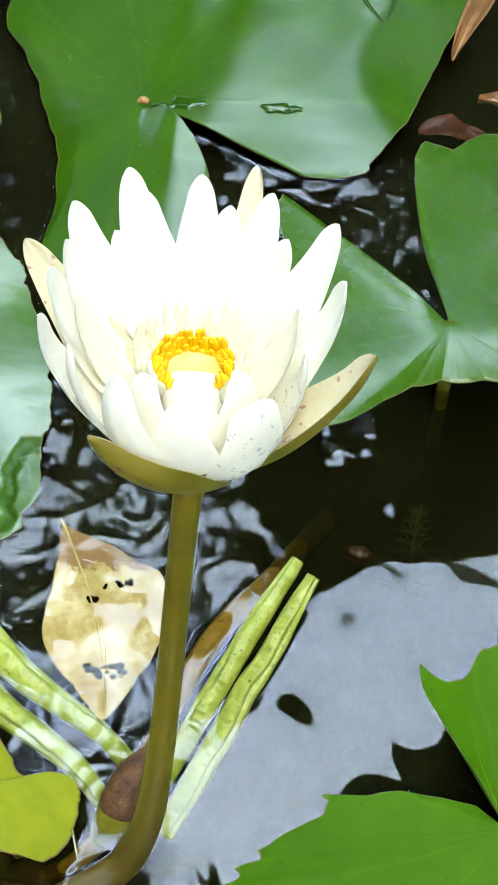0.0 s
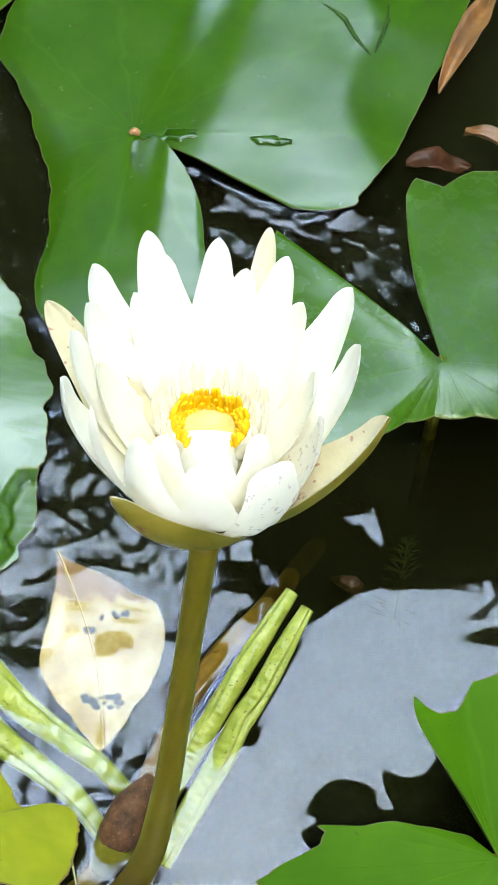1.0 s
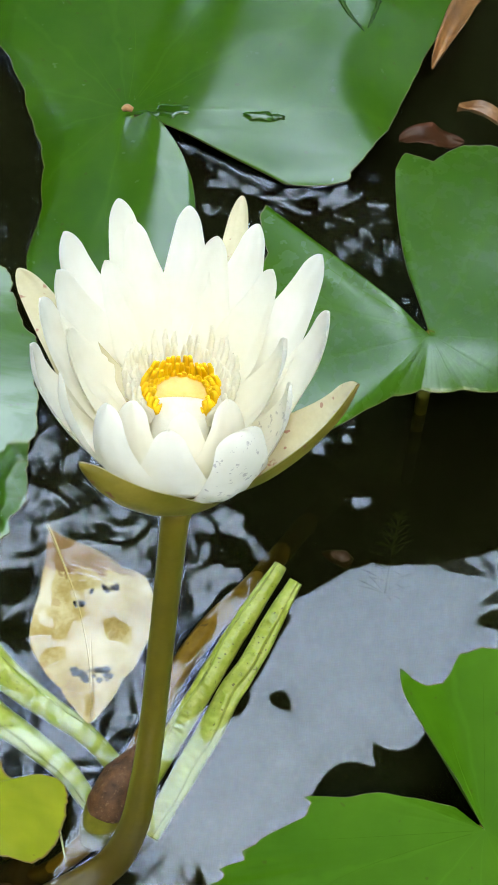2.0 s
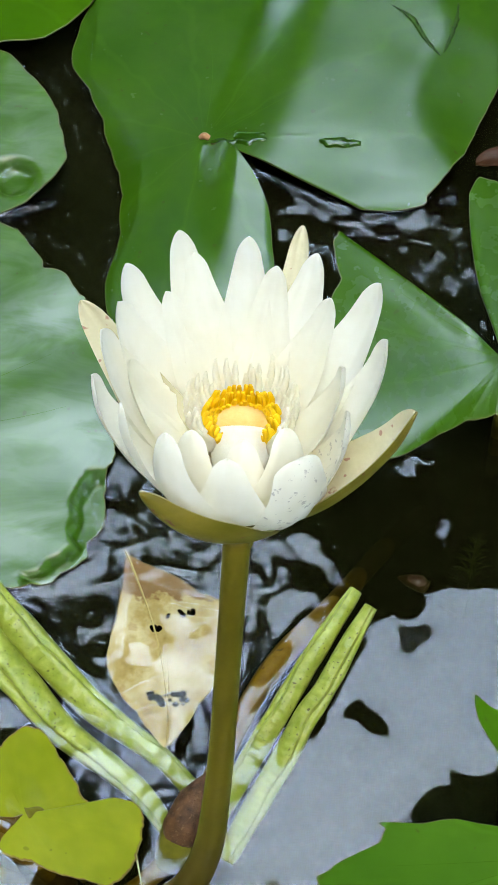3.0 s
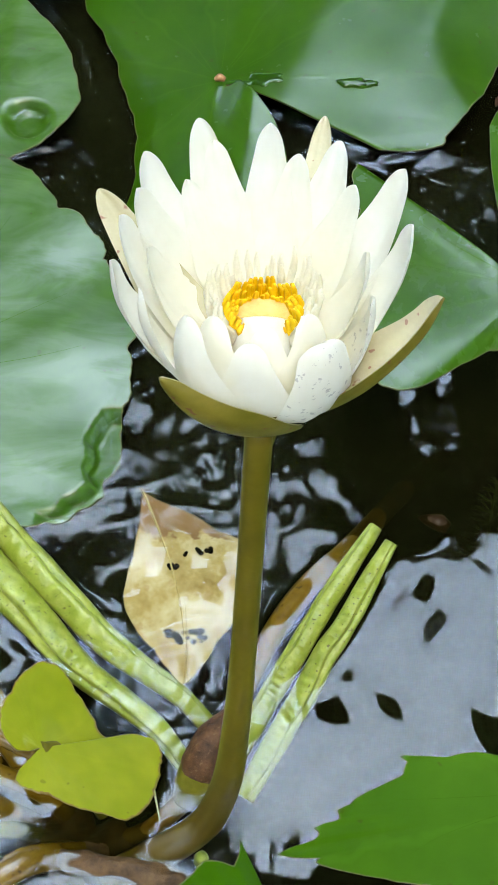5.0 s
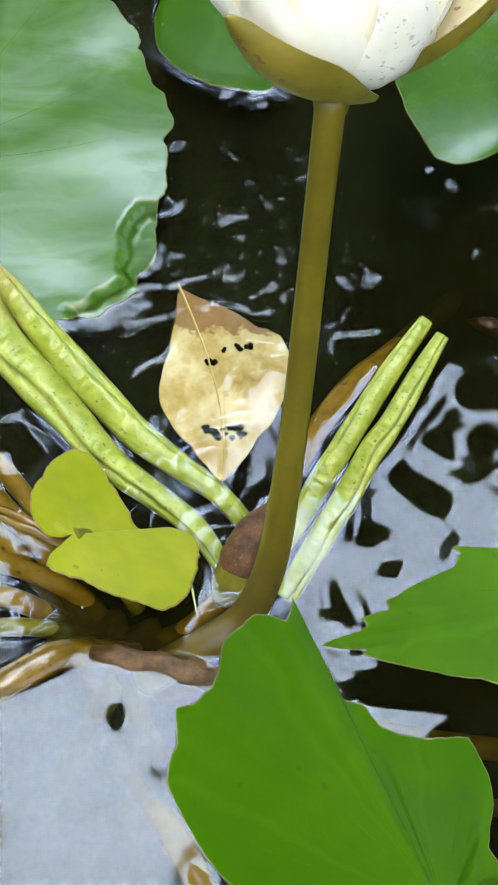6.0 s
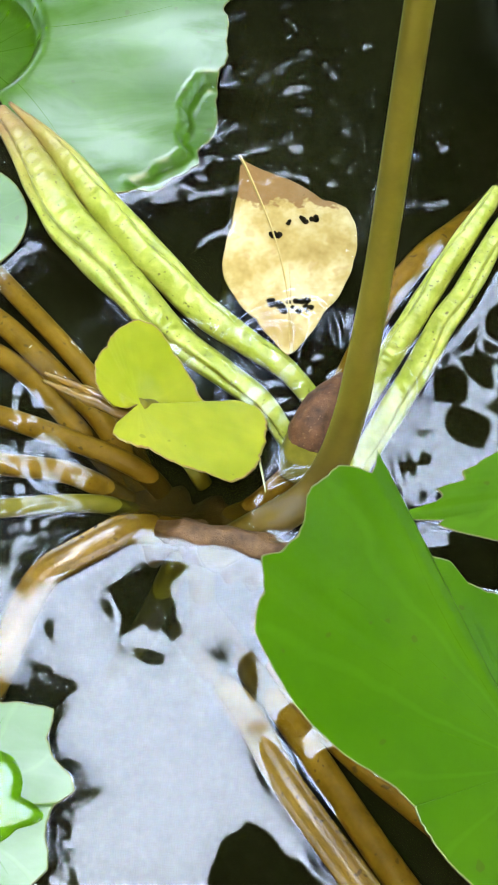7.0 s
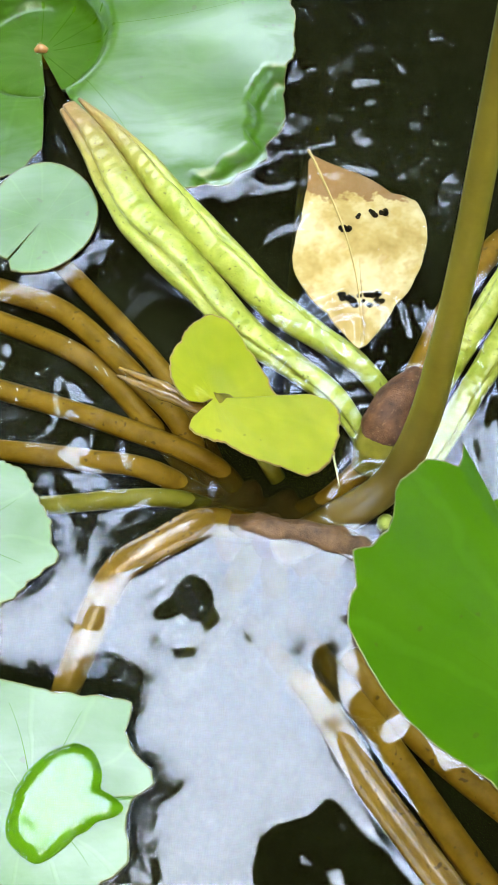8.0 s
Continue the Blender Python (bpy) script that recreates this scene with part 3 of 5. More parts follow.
LEAF_CRESTS = [
    [(-0.0860, 0.1890), (-0.0610, 0.1970), (-0.0280, 0.2070), (-0.0200, 0.2200)], [(-0.0920, 0.1670), (-0.0650, 0.1690), (-0.0500, 0.1790), (-0.0090, 0.1860)], [(-0.0830, 0.1280), (-0.0720, 0.1380), (-0.0580, 0.1460)], [(-0.0650, 0.2250), (-0.0630, 0.1970), (-0.0600, 0.1680), (-0.0610, 0.1380)],
    [(0.0410, 0.1530), (0.0520, 0.1660), (0.0760, 0.1670)], [(0.0690, 0.2110), (0.0910, 0.2050)], [(0.0300, 0.1850), (0.0360, 0.1740)], [(0.0450, 0.2190), (0.0530, 0.2010)], [(0.0420, 0.1700), (0.0530, 0.1840)], [(0.0030, 0.2500), (0.0060, 0.2180)], [(-0.0040, 0.2790), (-0.0020, 0.2640)], [(-0.0300, 0.2400), (-0.0220, 0.2330)],
]
DIMPLES = [(-0.031, 0.309), (0.014, 0.303), (0.020, 0.291), (-0.003, 0.267), (-0.032, 0.252), (0.008, 0.230), (-0.025, 0.209), (0.000, 0.178), (0.029, 0.176), (-0.062, 0.145)]


def from_pad(x, y, centre, rim):
    """How far outside a pad's rim a place lies, in metres."""
    dx, dy = x - centre[0], y - centre[1]
    a = np.degrees(np.arctan2(dy, dx))
    lo = rim[0][0]
    a = (a - lo) % 360 + lo
    edge = np.interp(a, [q[0] for q in rim], [q[1] * 0.001 for q in rim], right=0.0)
    return np.hypot(dx, dy) - edge


def from_line(x, y, pts, r):
    """How far outside a round stalk lying along a line a place lies."""
    best = np.full_like(x, 9.0)
    for (x0, y0), (x1, y1) in zip(pts[:-1], pts[1:]):
        vx, vy = x1 - x0, y1 - y0
        u = np.clip(((x - x0) * vx + (y - y0) * vy) / (vx * vx + vy * vy), 0, 1)
        best = np.minimum(best, np.hypot(x - x0 - u * vx, y - y0 - u * vy))
    return best - r


def water_height(x, y):
    """Ripples that die away from where the water is stirred, and the skin of water drawn up along leaves and stalks."""
    rng = np.random.RandomState(7)
    h = np.zeros_like(x)
    wx = x + 0.008 * np.sin(y * 61 + 2 * np.sin(x * 37))
    wy = y + 0.008 * np.sin(x * 53 + 2 * np.sin(y * 43))
    for k in range(12):
        length = rng.uniform(0.021, 0.046)
        a, ph = rng.uniform(0, 2 * math.pi), rng.uniform(0, 2 * math.pi)
        h += (length / 0.03) * np.sin(2 * math.pi * (wx * math.cos(a) + wy * math.sin(a)) / length + ph)
    h = h / 2.6
    mask = np.full_like(x, 0.008)
    for cx, cy, reach, strong in RIPPLES:
        mask += strong * np.exp(-((x - cx) ** 2 + (y - cy) ** 2) / reach ** 2)
    rings = np.zeros_like(x)
    for cx, cy, reach, length, strong in RINGS:
        d = np.hypot(wx - cx, wy - cy)
        rings += strong * np.sin(2 * math.pi * d / length) * np.exp(-(d / reach) ** 2)
    swell = np.sin(x * 21 + 1.3 * np.sin(y * 13)) * np.sin(y * 17 + 0.6)
    for cx, cy, rx, ry, turn, length, strong in TRAINS:
        c, s = math.cos(turn), math.sin(turn)
        along = (wx - cx) * c + (wy - cy) * s
        rings += strong * np.sin(2 * math.pi * along / length) * np.exp(-((x - cx) / rx) ** 2 - ((y - cy) / ry) ** 2)
    out = (h * mask * 0.24 + rings + 0.06 * swell) * 0.001
    dx = x + 0.0022 * np.sin(y * 240 + 2 * np.sin(x * 150))
    dy = y + 0.0022 * np.sin(x * 210 + 2 * np.sin(y * 170))
    for lines, tall, reach in ((CLEFT_CRESTS, 0.00085, 0.0030), (CHANNEL_CRESTS, 0.0006, 0.0028), (LEAF_CRESTS, 0.00062, 0.0038)):
        for pts in lines:
            out += tall * (0.75 + 0.25 * np.sin(x * 130 + y * 170)) * np.exp(-(from_line(dx, dy, pts, 0.0) / reach) ** 2)
    for k, (cx, cy) in enumerate(DIMPLES):
        wide = 0.0042 + 0.0012 * math.sin(k * 2.3)
        out += 0.00085 * np.exp(-((dx - cx) / wide) ** 2 - ((dy - cy) / (wide * 1.3)) ** 2)
    wet = np.zeros_like(x)
    for centre, rim, lift, reach in FLOATING:
        d = from_pad(x, y, centre, rim) + 0.0012 * np.sin(x * 310 + 2 * np.sin(y * 190)) * np.sin(y * 270)
        wet = np.maximum(wet, 0.001 * lift * np.exp(-np.abs(d) / (0.001 * reach)))
    for pts, r, lift in AWASH_LINES:
        d = from_line(x, y, pts, r)
        wet = np.maximum(wet, lift * np.exp(-np.clip(d, 0, 1) / 0.008))
    for pts, lift, reach in CLEFT_LINES:
        d = np.abs(from_line(x, y, pts, 0.0)) + 0.002 * np.sin(x * 160 + 2 * np.sin(y * 120))
        wet = np.maximum(wet, 0.001 * lift * np.exp(-np.clip(d, 0, 1) / (0.001 * reach)))
    for cx, cy, r in POOLS:
        a = np.arctan2(y - cy, x - cx)
        d = np.hypot(x - cx, y - cy) - r * (1 + 0.16 * np.sin(2 * a + 0.9) + 0.13 * np.sin(3 * a + 2) + 0.03 * np.sin(7 * a))
        wet = np.maximum(wet, np.where(d < 0, 0.0034 * np.exp(np.minimum(d, 0) / 0.0050), 0.0034))* np.where(d < 0.02, 1, 0) + wet * np.where(d < 0.02, 0, 1)
    return out + wet


def water_sheet():
    def axis(lo, hi, fine, far):
        mid = np.arange(lo, hi, fine)
        return np.concatenate([np.linspace(-far, lo, 14)[:-1], mid, np.linspace(hi, far, 14)])
    xs, ys = axis(-0.30, 0.30, 0.0013, 1.75), axis(-0.32, 0.74, 0.0013, 1.95)
    gx, gy = np.meshgrid(xs, ys)
    gz = water_height(gx, gy)
    verts = np.stack([gx.ravel(), gy.ravel() , gz.ravel()], 1)
    nx, ny = len(xs), len(ys)
    idx = np.arange(nx * ny).reshape(ny, nx)
    faces = np.stack([idx[:-1, :-1].ravel(), idx[:-1, 1:].ravel(), idx[1:, 1:].ravel(), idx[1:, :-1].ravel()], 1)
    me = mesh_of("water", verts.tolist(), faces.tolist())
    me.materials.append(MAT["water"])
    ob = tagged(new("water", me), "still dark pond water mirroring pale sky and trees", "water", kind="structure")
    for z in (-0.03, -0.06, -0.10):
        s = 1.5
        lay = mesh_of("murk", [(-s, -s, z), (s, -s, z), (s, s, z), (-s, s, z)], [(0, 1, 2, 3)], False)
        part("murk", lay, MAT["murk"], ob, "brownish haze of silt in the water")


water_sheet()


# ---- the lily pads ----
def ease(v, lo, hi):
    t = min(1.0, max(0.0, (v - lo) / (hi - lo)))
    return t * t * (3 - 2 * t)


def pad_back_height(x, y, s, a):
    # the half beyond the stalk rises away from the viewer, the other half lies flat; its outer margin droops
    side = ease(x * 0.92 - y * 0.25, -0.010, 0.062)
    z = 0.004 + side * 0.15 * max(0.0, y + 0.068) - (1 - side) * 0.012 * y
    z -= 0.010 * s ** 3 * bell(a, 205, 60)
    z += 0.17 * max(0.0, y + 0.16) * ease(x, -0.008, 0.030) * (1 - ease(x, 0.05, 0.085)) * ease(-y, 0.0, 0.02) * ease(a, 200, 235)
    droop = max(0.0, x + 0.06 * math.sin(y * 40) * 0.2 - 0.172)
    return z - 0.20 * droop * ease(droop, 0.0, 0.05) * ease(y, -0.06, 0.0)


big_pad = lily_pad((-0.0223, 0.5739, 0.0), RIM_BACK,
         pad_back_height, MAT["pad"], "large glossy green lily pad with a deep cleft", [(0.01, 0.01, -0.06), (0.03, -0.05, -0.2)], veins=((120, 0.5), (86, 0.45), (58, 0.5), (28, 0.45), (160, 0.75), (200, 0.8), (238, 0.75), (262, 0.8)), step=1.2, rings=30)

# dark tubes laid along the leaf's ragged fold; the blade stays whole
for fold_pts in ([(0.1537, 0.1292), (0.1702, 0.1164), (0.1816, 0.0957), (0.1939, 0.0811)], [(0.2103, 0.1367), (0.2061, 0.1111), (0.1973, 0.0845)]):
    line = [(x, y, pad_back_height(x, y, math.hypot(x, y) / 0.29, math.degrees(math.atan2(y, x))) + 0.0002) for x, y in fold_pts]
    part("fold_line", tube("fold_line", line, [0.0006, 0.0022, 0.0017, 0.0007], 8, 40, 0.9, 0.35, 26.0), MAT["fold_line"], big_pad, "dark ragged line laid along the leaf's fold")


def puddle(x, y, r, seed, wide=2.2):
    """A thin film of water left on the big leaf."""
    verts, faces, n = [], [], 28
    for q, lift in ((1.0, 0.0), (0.82, 0.0009), (0.5, 0.0012)):
        for k in range(n):
            t = 2 * math.pi * k / n
            w = r * q * (1 + 0.55 * noise.noise(Vector((math.cos(t) * 1.6 + seed, math.sin(t) * 1.6, 0))))
            px, py = x + w * wide * math.cos(t), y + w * math.sin(t)
            rim_s = math.hypot(px, py) / 0.25
            verts.append((px - x, py - y, pad_back_height(px, py, rim_s, math.degrees(math.atan2(py, px))) + 0.0009 + lift))
    for ring in (0, 1):
        for k in range(n):
            u = (k + 1) % n
            faces.append((ring * n + k, ring * n + u, ring * n + n + u, ring * n + n + k))
    faces.append(tuple(range(2 * n, 3 * n)))
    ob = new("puddle", mesh_of("puddle", verts, faces))
    ob.data.materials.append(MAT["wet_leaf"])
    ob.location = (-0.0223 + x, 0.5739 + y, 0.0)
    tagged(ob, "thin clear film of water on the green leaf", "puddle", "puddles on the large lily pad")


for spot in ((0.036, -0.004, 0.0065, 1.0), (0.013, -0.008, 0.006, 4.0), (0.108, -0.008, 0.005, 7.0), (0.122, -0.0085, 0.003, 9.0)):
    puddle(*spot)


def pad_raised_height(x, y, s, a):
    z = 0.0015 * math.sin(radians(a) * 4) * s * s - 0.004 * s * s
    z -= 0.004 * bell(a, -70, 50) * s ** 2
    # a ridge beside the cleft and a far margin that turn up to the light
    inner = 0.0085 - 0.75 * x - 0.66 * y
    back = ease(-x, 0.0, 0.05)
    z += 0.0056 * math.exp(-((inner - 0.007) / 0.014) ** 2) * ease(-x, 0.002, 0.025)
    z += 0.10 * max(0.0, y - 0.10) * back * ease(y, 0.09, 0.13)
    return z + 0.06 * max(0.0, x) * ease(y, 0.03, 0.1)


lily_pad((0.1911, 0.2742, 0.135), RIM_RAISED,
         pad_raised_height, MAT["pad_stalked"], "green lily pad standing clear of the water on its stalk", [(0.012, 0.03, -0.06), (0.03, 0.06, -0.3)], scar=False, veins=((62, 0.75), (28, 0.7), (-215, 0.8), (-195, 0.8), (-165, 0.8)), step=1.2, rings=30)


def pad_left_height(x, y, s, a):
    # tilted to the sky, with a sunk wet middle and a margin that dips under the water
    z = 0.0045 + 0.080 * max(0.0, y + 0.10) * ease(x, 0.0, 0.05) + 0.0015 * math.sin(radians(a) * 9) * s ** 3
    r = math.hypot(x, y)
    z -= (0.0075 + 0.080 * max(0.0, y + 0.10)) * (1 - ease(r, 0.040, 0.052))
    low = 0.86 + 0.06 * abs(a + 19) / 10 + 0.007 * math.sin(radians(a) * 25)
    dip = (1 - ease(abs(a + 19), 8, 11)) * ease(s, low, low + 0.035)
    dip = max(dip, (1 - ease(abs(a + 34), 6, 12)) * ease(s, 0.94, 0.97))
    return z * (1 - dip) - 0.0030 * dip


lily_pad((-0.243, 0.2783, 0.0), RIM_LEFT,
         pad_left_height, MAT["pad_pale"], "large pale green lily pad with a scalloped wet rim", [(0, 0.02, -0.1), (0.05, 0, -0.25)], seed=8.0, step=0.8, teeth=0.0030, rings=44, veins=((30, 0.8), (5, 0.78), (-45, 0.8), (62, 0.8), (95, 0.8)))

lily_pad((-0.2364, 0.5644, 0.0), RIM_PUDDLE,
         lambda x, y, s, a: 0.004 + 0.11 * max(0.0, y + 0.06) * ease(x, 0.0, 0.05) - (0.0065 + 0.11 * max(0.0, y + 0.06)) * (1 - ease(math.hypot(x - 0.0627, y + 0.0388), 0.012, 0.02)), MAT["pad_pale"], "green lily pad with a puddle on it", None, seed=11.0)

lily_pad((-0.2497, 0.7704, 0.0), RIM_HIDDEN,
         lambda x, y, s, a: 0.003 + 0.004 * s * s, MAT["pad_bright"], "green lily pad half hidden under a larger one", None, scar=False, seed=13.0, step=4.0)

lily_pad((-0.2213, 0.1314, 0.0), RIM_ROUND,
         lambda x, y, s, a: 0.005 + 0.06 * (y + 0.03), MAT["pad_silver"], "small round pale lily pad lying flat on the water", None, scar=False, seed=15.0)

lily_pad((-0.2502, -0.0802, 0.0), RIM_RAGGED,
         lambda x, y, s, a: 0.004 + 0.05 * (y + 0.03), MAT["pad_silver"], "pale green lily pad with a ragged wet edge", None, scar=False, seed=17.0, wave=0.05, veins=((-20, 0.8), (25, 0.8), (60, 0.8)))

lily_pad((-0.1828, -0.2294, 0.0), RIM_POOL,
         lambda x, y, s, a: 0.0035 + 0.001 * s, MAT["pad_silver"], "pale lily pad holding a pool of water", None, scar=False, seed=19.0, wave=0.02, veins=((68, 0.85), (105, 0.8), (322, 0.8)))


def standing_water(place, rim, tall, edge, label):
    """A flat drop of water on a leaf: a level top and a sloping rim through which the wet leaf shows."""
    ob = thing("standing_water", place, label, "water drop", "standing water on leaves")
    angles = np.linspace(rim[0][0], rim[0][0] + 360, 97)[:-1]
    period = [(q[0] + k, q[1]) for k in (0, 360) for q in rim]
    rad = np.interp(angles, [q[0] for q in period], [q[1] * 0.001 for q in period])
    rad = (np.roll(rad, 1) + 2 * rad + np.roll(rad, -1)) / 4
    rad = np.array([r * (1 + 0.03 * noise.noise(Vector((math.cos(radians(a)) * 3, math.sin(radians(a)) * 3, 5)))) for a, r in zip(angles, rad)])
    n = len(angles)
    verts, faces = [], []
    for off, lift in ((0.0, 0.0), (0.12, 0.22), (0.3, 0.5), (0.5, 0.74), (0.7, 0.9), (0.88, 0.98), (1.0, 1.0)):
        for a, r in zip(angles, rad):
            w = 1 + 0.35 * noise.noise(Vector((a * 0.05, 2.0, 0)))
            q = max(r - off * edge * w, 0.2 * r)
            verts.append((q * math.cos(radians(a)), q * math.sin(radians(a)), tall * lift))
    for j in range(6):
        for k in range(n):
            u = (k + 1) % n
            faces.append((j * n + k, j * n + u, j * n + n + u, j * n + n + k))
    for inset in (0.9, 0.6):
        verts += [(x * inset, y * inset, tall) for x, y, z in verts[6 * n:7 * n]]
    verts.append((0, 0, tall))
    for j in (6, 7):
        faces += [(j * n + k, j * n + (k + 1) % n, j * n + n + (k + 1) % n, j * n + n + k) for k in range(n)]
    faces += [(8 * n + k, 8 * n + (k + 1) % n, 9 * n) for k in range(n)]
    part("water_skin", mesh_of("water_skin", verts, faces), MAT["water"], ob)
    low = [(r * math.cos(radians(a)), r * math.sin(radians(a)), 0.0002) for a, r in zip(angles, rad)]
    low += [(x, y, -0.0016) for x, y, z in low]
    part("wet_patch", mesh_of("wet_patch", low, [tuple(range(n))] + [(k, n + k, n + (k + 1) % n, (k + 1) % n) for k in range(n)], False), MAT["wet_blade"], ob, "bright green wet leaf under the water")


standing_water((-0.1688, -0.2294, 0.0053), [(-139, 32), (-106, 33), (-82, 24), (-60, 19), (-20, 22), (-6, 33), (0, 35), (5, 31), (22, 22), (45, 28), (63, 33), (82, 32), (100, 29), (130, 25), (150, 24), (185, 25)], 0.0030, 0.0062, "flat pool of clear water on a pale lily pad")


def small_leaf_height(x, y, s, a):
    return -0.55 * x - 0.22 * y + 0.010 * abs(math.sin(radians(a - 28))) * s - 0.004 * s - 0.006 * ease(a, 25, 30) * ease(s, 0.0, 0.5)


lily_pad((-0.101, -0.0122, 0.0505), [(-118, 20), (-112, 28), (-105, 29), (-73, 32), (-52, 45), (-42, 54), (-35, 65), (-22, 69), (-6, 69), (13, 71), (21, 68), (26, 56), (29, 40), (38, 38), (57, 42), (71, 47), (81, 55), (89, 61), (97, 60), (108, 51), (121, 40), (139, 33), (155, 27), (169, 22), (190, 14)],
         small_leaf_height, MAT["pad_yellow"], "small yellow-green heart-shaped young lily leaf", [(0.01, 0.004, -0.02), (0.035, -0.02, -0.06)], scar=False, seed=21.0, wave=0.03, rim_mat="red_rim", edge=0.0010, step=1.0)


def right_leaf_height(x, y, s, a):
    z = 0.05 * x + 0.15 * y + 0.004 * math.sin(radians(a) * 3) * s
    z += 0.010 * bell(a, 193, 10) * s ** 3
    return z + 0.012 * bell(a, 128, 14) * s


lily_pad((0.2233, -0.0265, 0.0487), [(-212, 22), (-206, 32), (-200, 52), (-197.9, 67), (-191.9, 85), (-190.2, 103), (-189.5, 112), (-188.0, 106), (-186.1, 108), (-183.4, 109), (-179.8, 122), (-176.4, 137), (-175.2, 139), (-173.9, 149), (-173.5, 148), (-171.6, 147), (-171.2, 157), (-170.7, 163), (-169.6, 160), (-168.6, 161), (-168.2, 163), (-167.8, 172), (-167.2, 187), (-165.9, 178), (-164.4, 160), (-163.9, 165), (-163.2, 162), (-162.3, 158), (-156, 128), (-150, 108), (-140, 92), (-133, 92), (-110, 95), (-60, 110), (-20, 115), (30, 115), (70, 112), (88, 114), (96, 109), (100, 99), (104, 93), (111, 93), (115, 98), (118, 108), (120, 102), (122.5, 90), (123.5, 60), (125, 30)],
         right_leaf_height, MAT["pad_lime"], "bright green toothed lily leaf raised above the water", [(0.0, 0.01, -0.05), (0.02, 0.05, -0.2)], scar=False, seed=23.0, wave=0.012, step=0.6, veins=((-176, 0.8), (-165, 0.75), (112, 0.8), (88, 0.8)))


def front_leaf_height(x, y, s, a):
    z = -0.5335 * x - 0.1585 * y
    z -= 0.013 * (1 - ease(a, 116.2, 117.4)) * ease(a, -130, -20) * ease(s, 0.1, 0.8)
    z += 0.004 * bell(a, 121, 3.5) * s
    return z + 0.006 * bell(a, 150, 20) * s * s


lily_pad((0.0924, -0.2408, 0.1893), [(-153, 58), (-120, 60), (-60, 75), (-10, 85), (20, 80), (45, 40), (56, 42), (61, 50), (64.4, 62), (70, 74), (75.9, 82), (79.8, 88), (85, 85), (93, 81), (102, 82), (105, 84), (108, 86), (110.9, 97), (114, 99), (117.0, 102), (117.3, 148), (118, 145), (119.4, 140), (121.4, 137), (124.4, 143), (126, 144), (129, 142), (132, 140), (135, 137), (139, 130), (143, 126), (148, 126), (151, 130), (154, 125), (157, 122), (161, 122), (164, 119), (172, 107), (178, 96), (185, 85), (192, 71), (199, 62), (207, 58)],
         front_leaf_height, MAT["pad_bright"], "large bright green lily leaf held high above the water", [(0.004, 0.03, -0.08), (0.012, 0.1, -0.22)], seed=25.0, step=0.6, veins=((171, 0.85), (140, 0.8), (126, 0.8), (155, 0.75), (100, 0.7), (85, 0.7)), scar_mat="nub")


# ---- the flower ----
def sepal_mesh(name, start, tip, face, half, bulge, thick=0.0018, cup=0.40, n=22, m=8, peak=0.5, taper=0.78, foot=0.15):
    """A boat-shaped sepal seen from outside, bowed towards its face, its edges curling in."""
    p0, tip, out = Vector(start), Vector(tip), Vector(face).normalized()
    p1 = p0.lerp(tip, 0.5) + (out - Vector((0, 0.66, 0.75)) * 0.3).normalized() * bulge * 2
    verts, rows = [], []
    for k in range(n + 1):
        s = math.sin(math.pi / 2 * k / n)
        c = p0 * (1 - s) ** 2 + p1 * 2 * s * (1 - s) + tip * s * s
        d = ((p1 - p0) * (1 - s) + (tip - p1) * s).normalized()
        side = d.cross(out).normalized()
        nrm = side.cross(d).normalized()
        beyond = max(0.0, (s - peak) / (1 - peak))
        tip_off = math.sqrt(max(0.0, 1 - max(0.0, (s - 0.93) / 0.07) ** 2))
        w = half * max(0.01, (foot + (1 - foot) * math.sin(min(1.0, s / peak) * math.pi / 2)) * (1 - taper * beyond ** 1.3) * tip_off)
        rows.append((c, side, nrm, w))
    for sgn in (1, -1):
        for k, (c, side, nrm, w) in enumerate(rows):
            for j in range(m + 1):
                u = 2 * j / m - 1
                crease = 0.00025 * math.cos(u * 9) * (1 - s)
                curl = cup * w * u * u
                inward = -1 if nrm.dot(out) > 0 else 1
                verts.append(c + side * (u * w) + nrm * inward * (curl + crease) + nrm * sgn * thick * 0.5 * (1 - u * u * 0.8))
    row, half_n = m + 1, (n + 1) * (m + 1)
    faces = []
    mid_row = rows[n // 2]
    inner = 1 if mid_row[2].dot(out) > 0 else 0
    slots = []
    for k in range(n):
        for j in range(m):
            slots += [1 - inner, inner]
            a, b, c, d = k * row + j, k * row + j + 1, (k + 1) * row + j + 1, (k + 1) * row + j
            faces.append((a, b, c, d))
            faces.append((half_n + d, half_n + c, half_n + b, half_n + a))
    for j in range(m):
        a, b = n * row + j, n * row + j + 1
        faces.append((a, b, half_n + b, half_n + a))
        slots.append(0)
    return mesh_of(name, verts, faces, True, slots)


